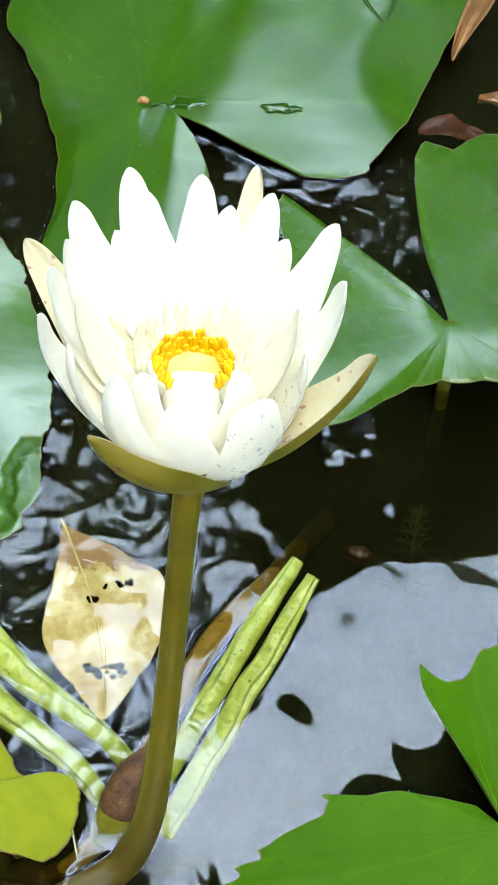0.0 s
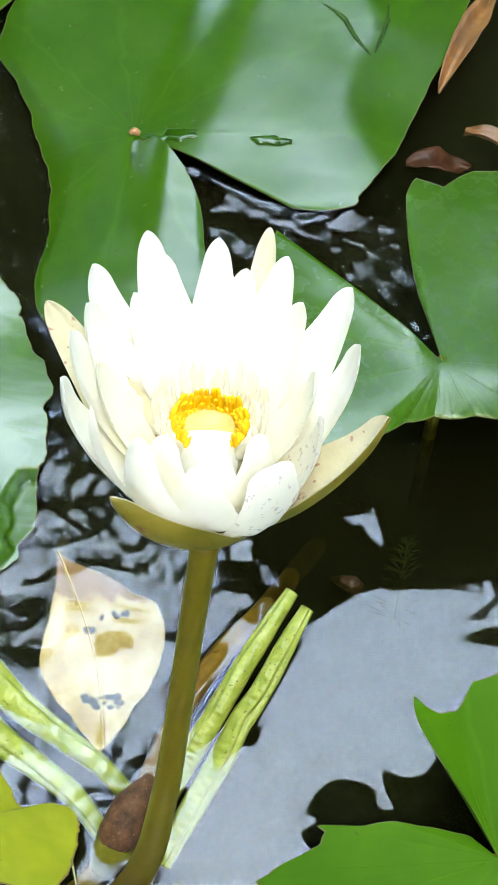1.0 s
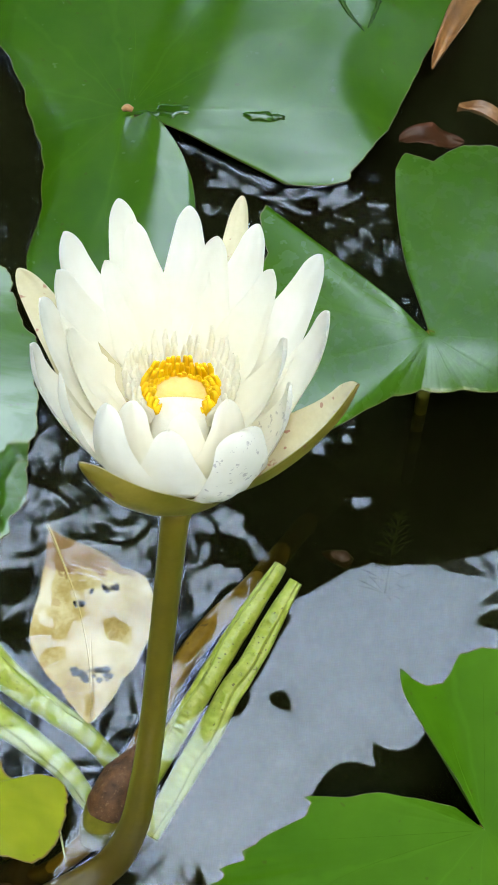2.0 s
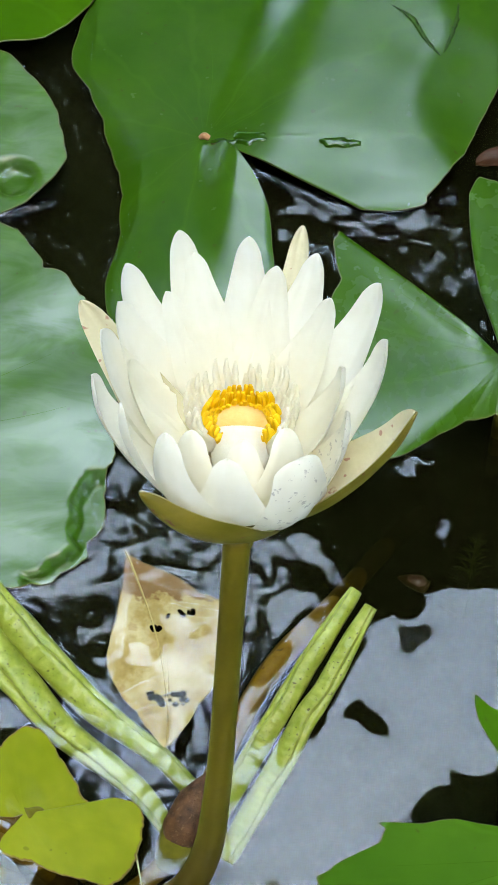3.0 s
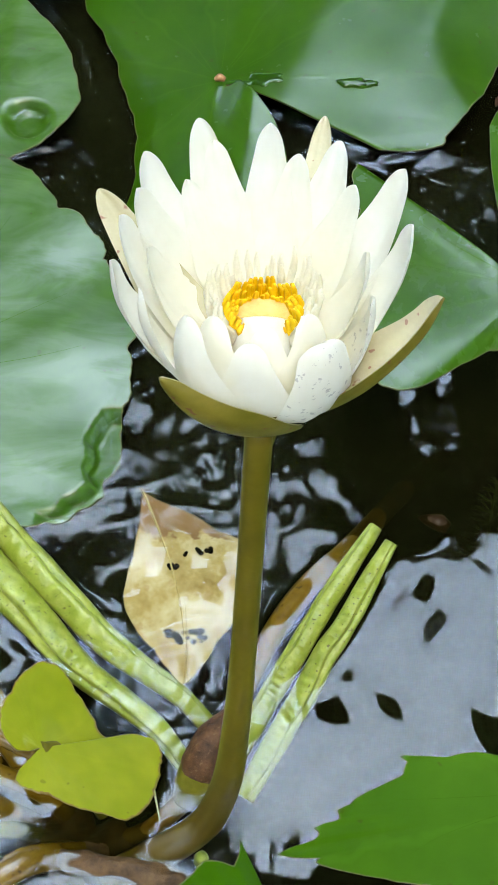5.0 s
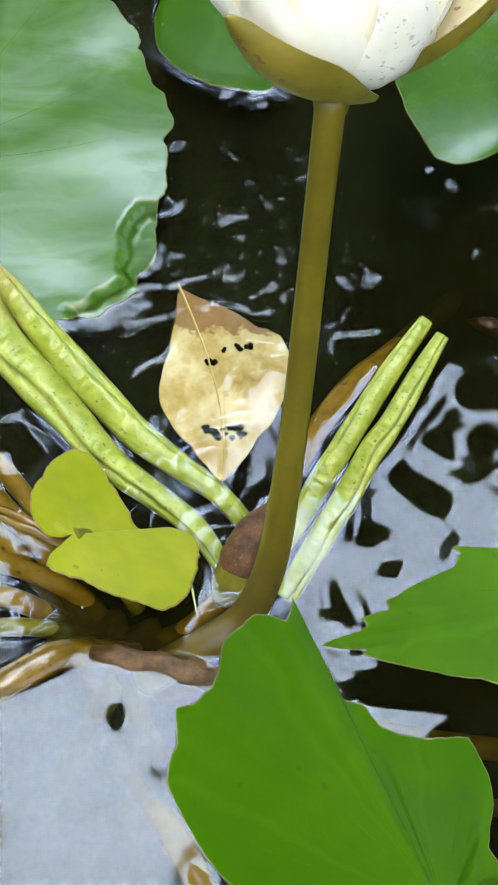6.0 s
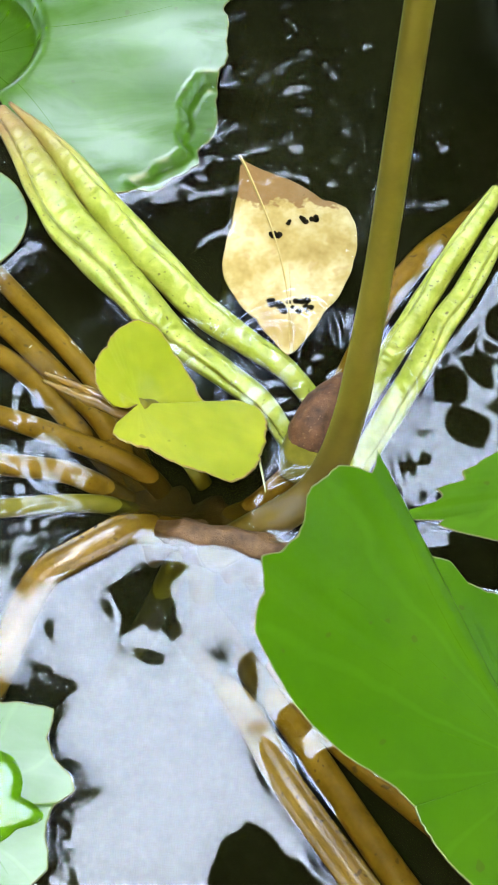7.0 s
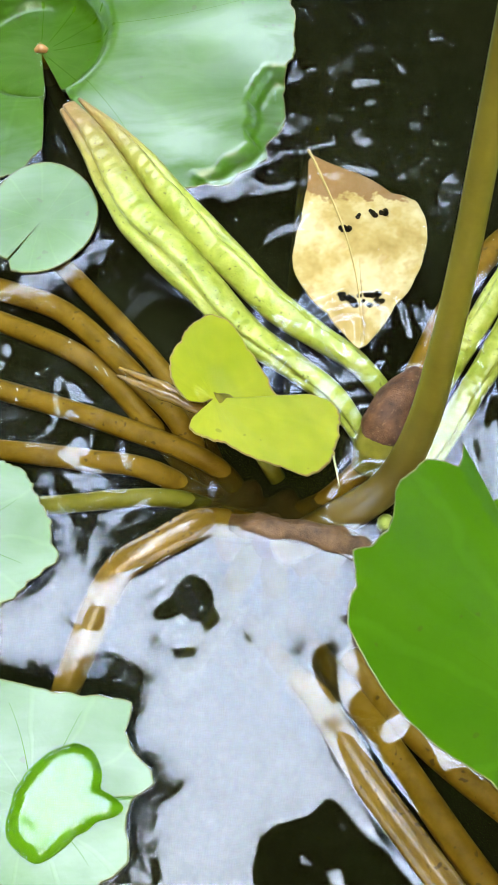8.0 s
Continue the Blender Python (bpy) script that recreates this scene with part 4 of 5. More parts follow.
def lily_petal(name, p0, tip, half, heart, bulge=0.010, cup=0.3, hook=0.0, thick=0.0009, peak=0.42, taper=0.72, foot_wide=0.5, twist=0.0, lined=False, crease=0.00035, seed=0.0, n=26, m=10):
    """A petal from p0 to its tip, bowed away from the flower's heart, boat-shaped across, its tip bent inwards."""
    p0, tip, heart = Vector(p0), Vector(tip), Vector(heart)
    out = tip.lerp(p0, 0.4) - heart
    out = Vector((out.x, out.y, -0.25 * math.hypot(out.x, out.y) - 0.75 * abs(out.x))).normalized()
    d0 = (tip - p0).normalized()
    out = (out - d0 * out.dot(d0)).normalized()
    if twist:
        out = Matrix.Rotation(twist, 3, d0) @ out
    tip = tip + out * hook + d0 * 0.0014
    p1 = p0.lerp(tip, 0.45) + out * bulge * 2
    rows = []
    for k in range(n + 1):
        s = math.sin(math.pi / 2 * k / n)
        c = p0 * (1 - s) ** 2 + p1 * 2 * s * (1 - s) + tip * s * s
        d = ((p1 - p0) * (1 - s) + (tip - p1) * s).normalized()
        c = c - out * hook * max(0.0, (s - 0.78) / 0.22) ** 2
        side = d.cross(out).normalized()
        nrm = side.cross(d).normalized()
        if nrm.dot(out) < 0:
            nrm = -nrm
        beyond = max(0.0, (s - peak) / (1 - peak))
        end = math.sqrt(max(0.0, 1 - max(0.0, (s - 0.92) / 0.08) ** 2))
        w = half * max(0.012, (foot_wide + (1 - foot_wide) * math.sin(min(1.0, s / peak) * math.pi / 2)) * (1 - taper * beyond ** 1.25) * end)
        w *= 1 + 0.05 * noise.noise(Vector((s * 3.5, seed, 0.5)))
        rows.append((c, side, nrm, w, s))
    verts, faces, slots = [], [], []
    for sgn in (1, -1):
        for c, side, nrm, w, s in rows:
            for j in range(m + 1):
                u = 2 * j / m - 1
                groove = crease * math.cos(u * 10 + seed) * math.sin(math.pi * s) + 0.0005 * noise.noise(Vector((u * 2 + seed, s * 5, seed)))
                lip = 0.05 * w * noise.noise(Vector((s * 4 + seed, u, 9.0)))
                verts.append(c + side * (u * w + lip) - nrm * (cup * w * u * u + groove) + nrm * sgn * thick * 0.5 * (1 - 0.75 * u * u))
    row, h = m + 1, (n + 1) * (m + 1)
    for k in range(n):
        for j in range(m):
            a, b, c, d = k * row + j, k * row + j + 1, (k + 1) * row + j + 1, (k + 1) * row + j
            faces += [(a, b, c, d), (h + d, h + c, h + b, h + a)]
            slots += [0, 1]
    for j in range(m):
        faces.append((n * row + j, n * row + j + 1, h + n * row + j + 1, h + n * row + j))
        slots.append(0)
    return mesh_of(name, verts, faces, True, slots if lined else None)


def water_lily():
    foot = Vector((0.0299, -0.0227, 0.4323))
    ob = thing("water_lily", foot, "white water lily in full bloom on a tall olive stalk", "flower")
    path = [(-0.062, -0.066, -0.034), (-0.036, -0.058, -0.012), (-0.0145, -0.0505, 0.004), (0.0000, -0.0445, 0.024), (0.0088, -0.0410, 0.059), (0.0147, -0.0412, 0.109), (0.0180, -0.0405, 0.158), (0.0210, -0.0385, 0.210), (0.0234, -0.0345, 0.261), (0.0262, -0.0275, 0.335), (0.0279, -0.0237, 0.380), (0.0299, -0.0205, 0.4290), (0.0303, -0.0165, 0.4370)]
    part("stalk", tube("stalk", [Vector(p) - foot for p in path], [0.0105, 0.0105, 0.0102, 0.0098, 0.0090, 0.0082, 0.0075, 0.0068, 0.0063, 0.0058, 0.0056, 0.0056, 0.0056], 18, 70, 0.02), MAT["stalk"], ob, "smooth olive-brown stalk")
    root = Vector((0.0008, 0.010, 0.004))
    seat = Vector((0.0004, 0.0420, 0.0195))
    up = Vector((0.0, 0.30, 0.954)).normalized()
    heart = Vector((0.0004, 0.043, 0.030))
    u, v = Vector((1, 0, 0)), up.cross(Vector((1, 0, 0)))

    def spring(tip, f, r):
        """Where a petal is rooted: a part of the way from the foot to the seat of the stamens, on the tip's side."""
        q = Vector(tip) * 0.001 - heart
        a = math.atan2(q.y, q.x)
        return root.lerp(seat, f) + (u * math.cos(a) + v * math.sin(a)) * r - up * 0.003

    # tips in millimetres, half width, how near the seat it is rooted, bow, cup, hook, twist
    outer = [
        ((-54.4, 38.7, 58.6), 15.0, 0.25, 10, 0.40, 4, 0.0), ((-46.0, 91.0, 58.3), 13.5, 0.6, 8, 0.40, 4, 0.0), ((-26.3, 105.9, 61.2), 12.5, 0.7, 6, 0.32, 3, 0.0),
        ((1.1, 102.6, 62.7), 12.0, 0.7, 6, 0.34, 3, 0.0), ((27.9, 99.0, 57.9), 12.5, 0.7, 6, 0.36, 2, 0.0), ((51.7, 84.0, 59.9), 14.0, 0.5, 8, 0.36, 3, 0.0),
        ((54.0, 57.6, 60.0), 13.5, 0.25, 10, 0.36, 3, 0.0), ((40.0, 27.9, 54.8), 15.0, 0.20, 10, 0.28, 2, 0.25), ((-24.8, 9.6, 66.0), 15.0, 0.15, 11, 0.36, 3, 0.0),
        ((-3.0, 4.8, 57.6), 14.5, 0.22, 10, 0.24, 1, 0.0),
    ]
    inner = [
        ((-52.4, 57.6, 61.0), 14.0, 0.55, 8, 0.40, 3, 0.0), ((-47.0, 70.6, 61.0), 14.0, 0.65, 7, 0.38, 3, 0.0), ((-20.4, 97.6, 58.1), 11.5, 0.85, 4, 0.30, 1, 0.0),
        ((12.3, 94.3, 55.1), 11.0, 0.9, 4, 0.30, 1, 0.0), ((33.3, 78.0, 57.0), 10.5, 0.85, 5, 0.34, 2, 0.0), ((37.8, 46.4, 57.2), 11.0, 0.65, 7, 0.34, 2, 0.0),
        ((-42.0, 50.0, 52.0), 12.5, 0.70, 7, 0.30, 2, 0.0), ((-30.0, 82.0, 53.0), 10.0, 0.95, 4, 0.32, 1, 0.0), ((17.0, 22.0, 51.5), 13.5, 0.40, 8, 0.24, 1, 0.0),
        ((-16.0, 19.0, 53.0), 14.0, 0.35, 8, 0.24, 1, 0.0), ((2.0, 19.0, 47.0), 12.0, 0.35, 8, 0.22, 1, 0.0), ((-43.0, 27.0, 58.0), 13.5, 0.30, 10, 0.34, 2, 0.0),
    ]
    for k, (tip, half, f, bow, cup, hook, twist) in enumerate(outer + inner):
        far = 0.009 if k < len(outer) else 0.0125
        me = lily_petal("petal", spring(tip, f, far), Vector(tip) * 0.001, half * 0.00106, heart, bow * 0.001, cup, hook * 0.001, twist=twist, seed=k * 3.7)
        part("petal", me, MAT["petal_spotted" if k == 7 else "petal"], ob, "white petal with grey-violet flecks" if k == 7 else "")
    me = lily_petal("petal", (0.0135, 0.0125, -0.0020), Vector((0.0225, 0.0060, 0.0572)), 0.0155, heart, 0.010, 0.30, 0.002, taper=0.45, seed=55.0)
    part("petal", me, MAT["petal_spotted"], ob, "broad white petal with grey-violet flecks and a green base")
    # the four sepals: tip, half width, bow, cup, width at the foot, twist
    for tip, half, bow, cup, wide, twist in (((65.5, 32.8, 49.6), 14.5, 10, 0.75, 0.75, 0.10), ((-63.0, 77.3, 52.0), 13.0, 7, 0.30, 0.5, -0.75), ((22.3, 123.4, 44.9), 10.5, 6, 0.40, 0.5, 0.0)):
        me = lily_petal("sepal", spring(tip, 0.0, 0.005), Vector(tip) * 0.001, half * 0.001, heart, bow * 0.001, cup, 0.002, thick=0.0018, foot_wide=wide, taper=0.72, twist=twist, lined=True, seed=tip[0])
        part("sepal", me, [MAT["sepal"], MAT["sepal_in"]], ob, "olive sepal, cream inside, with reddish flecks")
    me = sepal_mesh("sepal", (0.0155, 0.0105, -0.0060), (-0.0345, -0.0046, 0.0492), (-0.30, -0.92, -0.22), 0.0170, 0.0105)
    part("sepal", me, [MAT["sepal"], MAT["sepal_in"]], ob, "boat-shaped olive sepal with a tan edge")
    part("receptacle", tube("receptacle", [(0.0003, 0.004, -0.006), root, root.lerp(seat, 0.4)], [0.0058, 0.0085, 0.0125], 20, 14), MAT["sepal"], ob)
    part("flower_base", tube("flower_base", [root.lerp(seat, 0.3), root.lerp(seat, 0.7), seat - up * 0.001], [0.010, 0.0118, 0.0118], 20, 10), MAT["filament"], ob, "cream seat of the stamens")
    # stigma disc and stamens
    disc, faces = [seat + up * 0.0015], []
    rings = ((0.003, 0.0005), (0.006, 0.001), (0.009, 0.0022), (0.0116, 0.0032))
    for q, h in rings:
        for k in range(24):
            a = 2 * math.pi * k / 24
            w = 1 + 0.05 * math.cos(a * 12)
            disc.append(seat + (u * math.cos(a) + v * math.sin(a)) * q * w + up * h)
    for k in range(24):
        faces.append((0, 1 + k, 1 + (k + 1) % 24))
        for j in range(len(rings) - 1):
            faces.append((1 + j * 24 + k, 1 + (j + 1) * 24 + k, 1 + (j + 1) * 24 + (k + 1) % 24, 1 + j * 24 + (k + 1) % 24))
    part("stigma", mesh_of("stigma", disc, faces), MAT["stigma"], ob, "pale orange stigma disc")
    rng = random.Random(5)
    # ring of stamens: count, root radius, tip radius, height, kind
    for ring, (count, r0, r1, h, mat) in enumerate(((30, 0.0118, 0.0115, 0.0060, "anther"), (34, 0.0126, 0.0130, 0.0085, "anther"), (38, 0.0134, 0.0148, 0.0105, "anther"), (34, 0.0145, 0.0180, 0.0150, "filament"), (30, 0.0158, 0.0215, 0.0200, "filament"))):
        for k in range(count):
            a = 2 * math.pi * (k + 0.5 * ring + rng.uniform(-0.25, 0.25)) / count
            r = u * math.cos(a) + v * math.sin(a)
            near = max(0.0, -r.y)
            hh = h * rng.uniform(0.75, 1.2) * (1 - 0.5 * near)
            if near > (0.85, 0.7, 0.6, 0.6, 0.6)[ring]:
                continue
            pts = [seat - up * 0.004 + r * (r0 - 0.001), seat + up * 0.001 + r * r0, seat + up * hh * 0.6 + r * r1, seat + up * hh + r * (r1 - 0.0014 * (ring < 3))]
            me = tube("stamen", pts, [0.0010, 0.0012, 0.0013, 0.0008] if mat == "anther" else [0.0019, 0.0020, 0.0015, 0.0005], 6, 9, flat=0.7)
            part("stamen", me, MAT[mat], ob, "golden yellow stamen" if mat == "anther" else "cream-coloured outer stamen")


water_lily()


# ---- rolled young leaves ----
def roll_mesh(points, radii, seed, seam, sides=36, n=170, way=1):
    """A leaf margin rolled up lengthwise: a groove where the edge tucks in, cross wrinkles beside it, an open end."""
    line = smooth_line(points, n)
    rr = np.interp(np.linspace(0, 1, n), np.linspace(0, 1, len(radii)), radii)
    verts, faces = [], []
    for k in range(n):
        t = line[min(k + 1, n - 1)] - line[max(k - 1, 0)]
        t /= np.linalg.norm(t) + 1e-12
        side = np.cross(t, (0, 0, 1))
        side /= np.linalg.norm(side)
        up = np.cross(side, t)
        for s in range(sides):
            a = 2 * math.pi * s / sides
            off = (a - seam + 0.5 * noise.noise(Vector((k * 0.03, seed, 0))) + math.pi) % (2 * math.pi) - math.pi
            groove = 0.36 * math.exp(-(off / 0.16) ** 2) - 0.10 * math.exp(-((way * off - 0.42) / 0.22) ** 2)
            wrinkle = 0.20 * noise.noise(Vector((k * 0.33, a * 0.8 + seed, seed))) * math.exp(-((way * off - 0.75) / 0.75) ** 2)
            lump = 0.10 * noise.noise(Vector((k * 0.06, math.cos(a) * 0.9 + seed, math.sin(a) * 0.9)))
            verts.append(line[k] + rr[k] * (1 - groove + wrinkle + lump) * (math.cos(a) * side + 0.9 * math.sin(a) * up))
    for k in range(n - 1):
        for s in range(sides):
            q = (s + 1) % sides
            faces.append((k * sides + s, k * sides + q, (k + 1) * sides + q, (k + 1) * sides + s))
    # the open end: a lip and a hollow behind it
    first = len(verts)
    ring0 = line[0]
    for s in range(sides):
        verts.append(ring0 + (verts[s] - ring0) * 0.72 + (line[3] - line[0]) * 0.2)
    for s in range(sides):
        q = (s + 1) % sides
        faces.append((q, s, first + s, first + q))
    verts += [line[4], line[-1]]
    for s in range(sides):
        q = (s + 1) % sides
        faces.append((len(verts) - 2, first + q, first + s))
        faces.append((len(verts) - 1, (n - 1) * sides + s, (n - 1) * sides + q))
    return mesh_of("roll", verts, faces)


def rolled_leaf(rolls, label, seams):
    base = rolls[0][0][-1]
    ob = thing("rolled_leaf", base, label, "rolled leaf", "rolled young leaves")
    for k, (pts, radii) in enumerate(rolls):
        local = [Vector(p) - Vector(base) for p in pts]
        part("roll", roll_mesh(local, radii, 2.0 + k * 7, seams[k], way=1 if k == 0 else -1), MAT["roll"], ob)


rolled_leaf([
    ([(-0.2112, 0.2051, 0.024), (-0.1947, 0.1833, 0.0215), (-0.178, 0.1565, 0.0175), (-0.16, 0.1309, 0.0125), (-0.1412, 0.1127, 0.0065), (-0.1171, 0.089, 0.0005), (-0.0916, 0.0639, -0.0055), (-0.0602, 0.042, -0.009), (-0.0343, 0.0226, -0.012), (-0.012, 0.0002, -0.034)], [0.0058, 0.0098, 0.0125, 0.0138, 0.0138, 0.0125, 0.0105, 0.0085, 0.007, 0.006]),
    ([(-0.2048, 0.212, 0.024), (-0.1811, 0.1903, 0.0215), (-0.1616, 0.1698, 0.0175), (-0.1423, 0.1482, 0.0125), (-0.1215, 0.1265, 0.0065), (-0.0975, 0.1038, 0.0005), (-0.0722, 0.0803, -0.0055), (-0.0443, 0.0619, -0.009), (-0.0201, 0.0452, -0.012), (0.006, 0.0242, -0.034)], [0.0012, 0.0055, 0.0085, 0.0103, 0.0112, 0.0110, 0.0098, 0.008, 0.0065, 0.006]),
], "pair of rolled yellow-green young leaves lying on the water", (0.75, 2.2))
rolled_leaf([
    ([(0.1014, 0.1575, 0.025), (0.0851, 0.1317, 0.019), (0.0691, 0.106, 0.012), (0.0534, 0.0791, 0.004), (0.0396, 0.0574, -0.006), (0.0276, 0.037, -0.014), (0.008, 0.004, -0.03)], [0.0045, 0.0066, 0.0072, 0.0078, 0.0078, 0.0075, 0.007]),
    ([(0.1112, 0.1434, 0.03), (0.0977, 0.1203, 0.022), (0.0836, 0.0934, 0.014), (0.0697, 0.0733, 0.005), (0.056, 0.0482, -0.006), (0.0406, 0.0229, -0.016), (0.02, -0.012, -0.03)], [0.0045, 0.0066, 0.0074, 0.0082, 0.0084, 0.008, 0.007]),
], "rolled lime-green young leaf rising from the water", (0.8, 2.3))


# ---- the fallen leaf ----
def fallen_leaf():
    ob = thing("fallen_leaf", (-0.0244, 0.1187, -0.0022), "fallen pale yellow leaf with dark rot spots just under the surface", "leaf")
    rim = [(-85, 65), (-74, 54), (-57, 42), (-23, 38), (2, 40), (18, 44), (38, 50), (50, 53), (69, 50), (87, 58), (100, 65), (108, 72), (113, 80), (114.5, 82), (117, 74), (124, 60), (135, 50), (147, 43), (170, 40), (194, 41), (219, 41), (248, 46), (263, 57), (272, 67), (275, 65)]
    part("blade", leaf_mesh("blade", rim, lambda x, y, s, a: 0.0006 * math.sin(radians(a) * 3) * s + 0.0012 * (1 - s), 14, 3.0, 0.0006, 0.01, 31.0), MAT["dead_leaf"], ob)
    part("midrib", tube("midrib", [(-0.0345, 0.0770, 0.0012), (-0.0275, 0.0620, 0.0014), (-0.0100, 0.0180, 0.0017), (0.0005, -0.0240, 0.0015), (0.0035, -0.0620, 0.0010)], [0.0007, 0.0008, 0.0006, 0.0005, 0.0003], 8, 24), MAT["rib"], ob, "pale raised midrib running into the stem")
    rng = random.Random(3)
    for cx, cy, n, spread in ((0.004, -0.033, 15, 0.012), (-0.0065, -0.031, 5, 0.005), (0.0115, 0.030, 7, 0.0055), (-0.0075, 0.018, 4, 0.004), (-0.002, 0.027, 3, 0.004)):
        for k in range(n):
            x, y = cx + rng.uniform(-1, 1) * spread, cy + rng.uniform(-1, 1) * spread * 0.35
            r = rng.uniform(0.0007, 0.0026)
            seed = rng.uniform(0, 99)
            ring = [(x + r * (1 + 0.5 * noise.noise(Vector((seed, q * 1.1, 0)))) * math.cos(q * math.pi / 7), y + r * (1 + 0.5 * noise.noise(Vector((seed, q * 1.1, 4)))) * math.sin(q * math.pi / 7)) for q in range(14)]
            verts = [(px, py, 0.0015) for px, py in ring] + [(px, py, 0.0010) for px, py in ring]
            faces = [tuple(range(14))] + [(q, q + 14, (q + 1) % 14 + 14, (q + 1) % 14) for q in range(14)]
            part("rot_spot", mesh_of("rot_spot", verts, faces, False), MAT["rot"], ob, "black rotten spot")


fallen_leaf()


# ---- submerged stalks, bud, crown ----
def petiole(pts, r, label, mat="petiole", seed=1):
    base = pts[0]
    ob = new("petiole", tube("petiole", [Vector(p) - Vector(base) for p in pts], [r * 0.9, r, r, r * 1.05], 12, 26, 0.05, seed=seed))
    ob.data.materials.append(MAT[mat])
    ob.location = base
    tagged(ob, label, "leaf stalk", "lily leaf stalks")


CROWN = (-0.085, -0.042, -0.060)
UNDER = "brownish lily leaf stalk under the water"
AWASH = "brown lily stalk breaking the surface with a wet shine"
petiole([(-0.235, 0.142, -0.035), (-0.1989, 0.1033, -0.02), (-0.132, 0.0296, -0.018), (-0.098, -0.02, -0.065)], 0.0062, UNDER, "petiole", 1)
petiole([(-0.30, 0.118, -0.03), (-0.2485, 0.0973, -0.022), (-0.2032, 0.0784, -0.018), (-0.1529, 0.0326, -0.018), (-0.1267, 0.0069, -0.022), (-0.098, -0.028, -0.07)], 0.0072, UNDER, "petiole", 2)
petiole([(-0.30, 0.102, -0.035), (-0.2478, 0.0786, -0.03), (-0.1911, 0.0524, -0.026), (-0.1487, 0.0129, -0.03), (-0.1, -0.03, -0.075)], 0.0066, UNDER, "petiole", 3)
petiole([(-0.30, 0.045, -0.03), (-0.2401, 0.0279, -0.025), (-0.1681, 0.0058, -0.022), (-0.1049, -0.016, -0.03), (-0.085, -0.03, -0.07)], 0.0064, UNDER, "petiole", 4)
petiole([(-0.30, -0.008, -0.03), (-0.2335, -0.0146, -0.022), (-0.1818, -0.0198, -0.02), (-0.1409, -0.0236, -0.024), (-0.09, -0.034, -0.066)], 0.0066, UNDER, "petiole", 5)
petiole([(-0.26, -0.052, -0.035), (-0.2006, -0.0456, -0.03), (-0.1304, -0.0388, -0.028), (-0.09, -0.035, -0.066)], 0.0056, UNDER, "petiole_green", 6)
petiole([(-0.20, -0.20, -0.060), (-0.180, -0.157, -0.036), (-0.163, -0.112, -0.015), (-0.151, -0.0925, -0.0055), (-0.138, -0.0840, -0.0020), (-0.122, -0.0735, -0.0020), (-0.105, -0.0630, -0.0060), (-0.075, -0.048, -0.045)], 0.0095, AWASH, "petiole_wet", 7)
petiole([(-0.085, -0.085, -0.10), (-0.055, -0.135, -0.05), (-0.036, -0.162, -0.016), (-0.0092, -0.2068, -0.003), (0.0323, -0.2589, -0.001), (0.075, -0.31, -0.002)], 0.0088, AWASH, "petiole_wet", 8)
petiole([(-0.075, -0.06, -0.11), (-0.04, -0.118, -0.065), (-0.0134, -0.1599, -0.028), (0.018, -0.2077, -0.012), (0.0536, -0.255, -0.012), (0.1, -0.31, -0.02)], 0.0080, UNDER, "petiole", 9)
petiole([(-0.02, -0.13, -0.03), (0.0116, -0.1729, -0.018), (0.0607, -0.2133, -0.018), (0.13, -0.262, -0.02)], 0.0072, UNDER, "petiole", 10)
petiole([(0.005, 0.03, -0.03), (0.0298, 0.0826, -0.010), (0.0547, 0.1226, -0.005), (0.085, 0.1668, -0.030), (0.1328, 0.2589, -0.105), (0.17, 0.33, -0.18)], 0.0078, UNDER, "petiole", 11)
petiole([(-0.065, 0.05, -0.07), (-0.066, 0.16, -0.085), (-0.062, 0.26, -0.105), (-0.05, 0.40, -0.16)], 0.005, UNDER, "petiole_green", 12)
petiole([(-0.13, -0.13, -0.12), (-0.10, -0.095, -0.08), (-0.08, -0.06, -0.05)], 0.008, UNDER, "petiole_green", 13)
petiole([(-0.07, -0.14, -0.12), (-0.066, -0.10, -0.08), (-0.068, -0.06, -0.05)], 0.008, UNDER, "petiole_green", 14)
petiole([(0.02, -0.075, -0.05), (0.09, -0.088, -0.05), (0.18, -0.095, -0.055), (0.28, -0.1, -0.06)], 0.007, UNDER, "petiole", 15)
petiole([(-0.02, -0.118, -0.04), (0.06, -0.128, -0.035), (0.16, -0.13, -0.05)], 0.005, UNDER, "root", 16)

crown = new("rhizome", tube("rhizome", [(-0.035, 0.012, 0.0), (0, 0, 0.012), (0.03, -0.012, 0.010), (0.055, -0.02, -0.005)], [0.012, 0.022, 0.02, 0.010], 22, 50, 0.6, 0.8, 9.0, 4))
crown.data.materials.append(MAT["root"])
crown.location = CROWN
tagged(crown, "dark knobbly lily rhizome just under the water", "rhizome")
root = new("root", tube("root", [(-0.094, -0.060, -0.012), (-0.075, -0.0655, -0.002), (-0.0483, -0.0690, 0.0), (-0.022, -0.0745, -0.002), (-0.004, -0.076, -0.010)], [0.005, 0.0075, 0.006, 0.0085, 0.005], 18, 60, 0.45, 0.8, 9.0, 6))
root.data.materials.append(MAT["root"])
tagged(root, "reddish-brown gnarled root at the surface", "root")

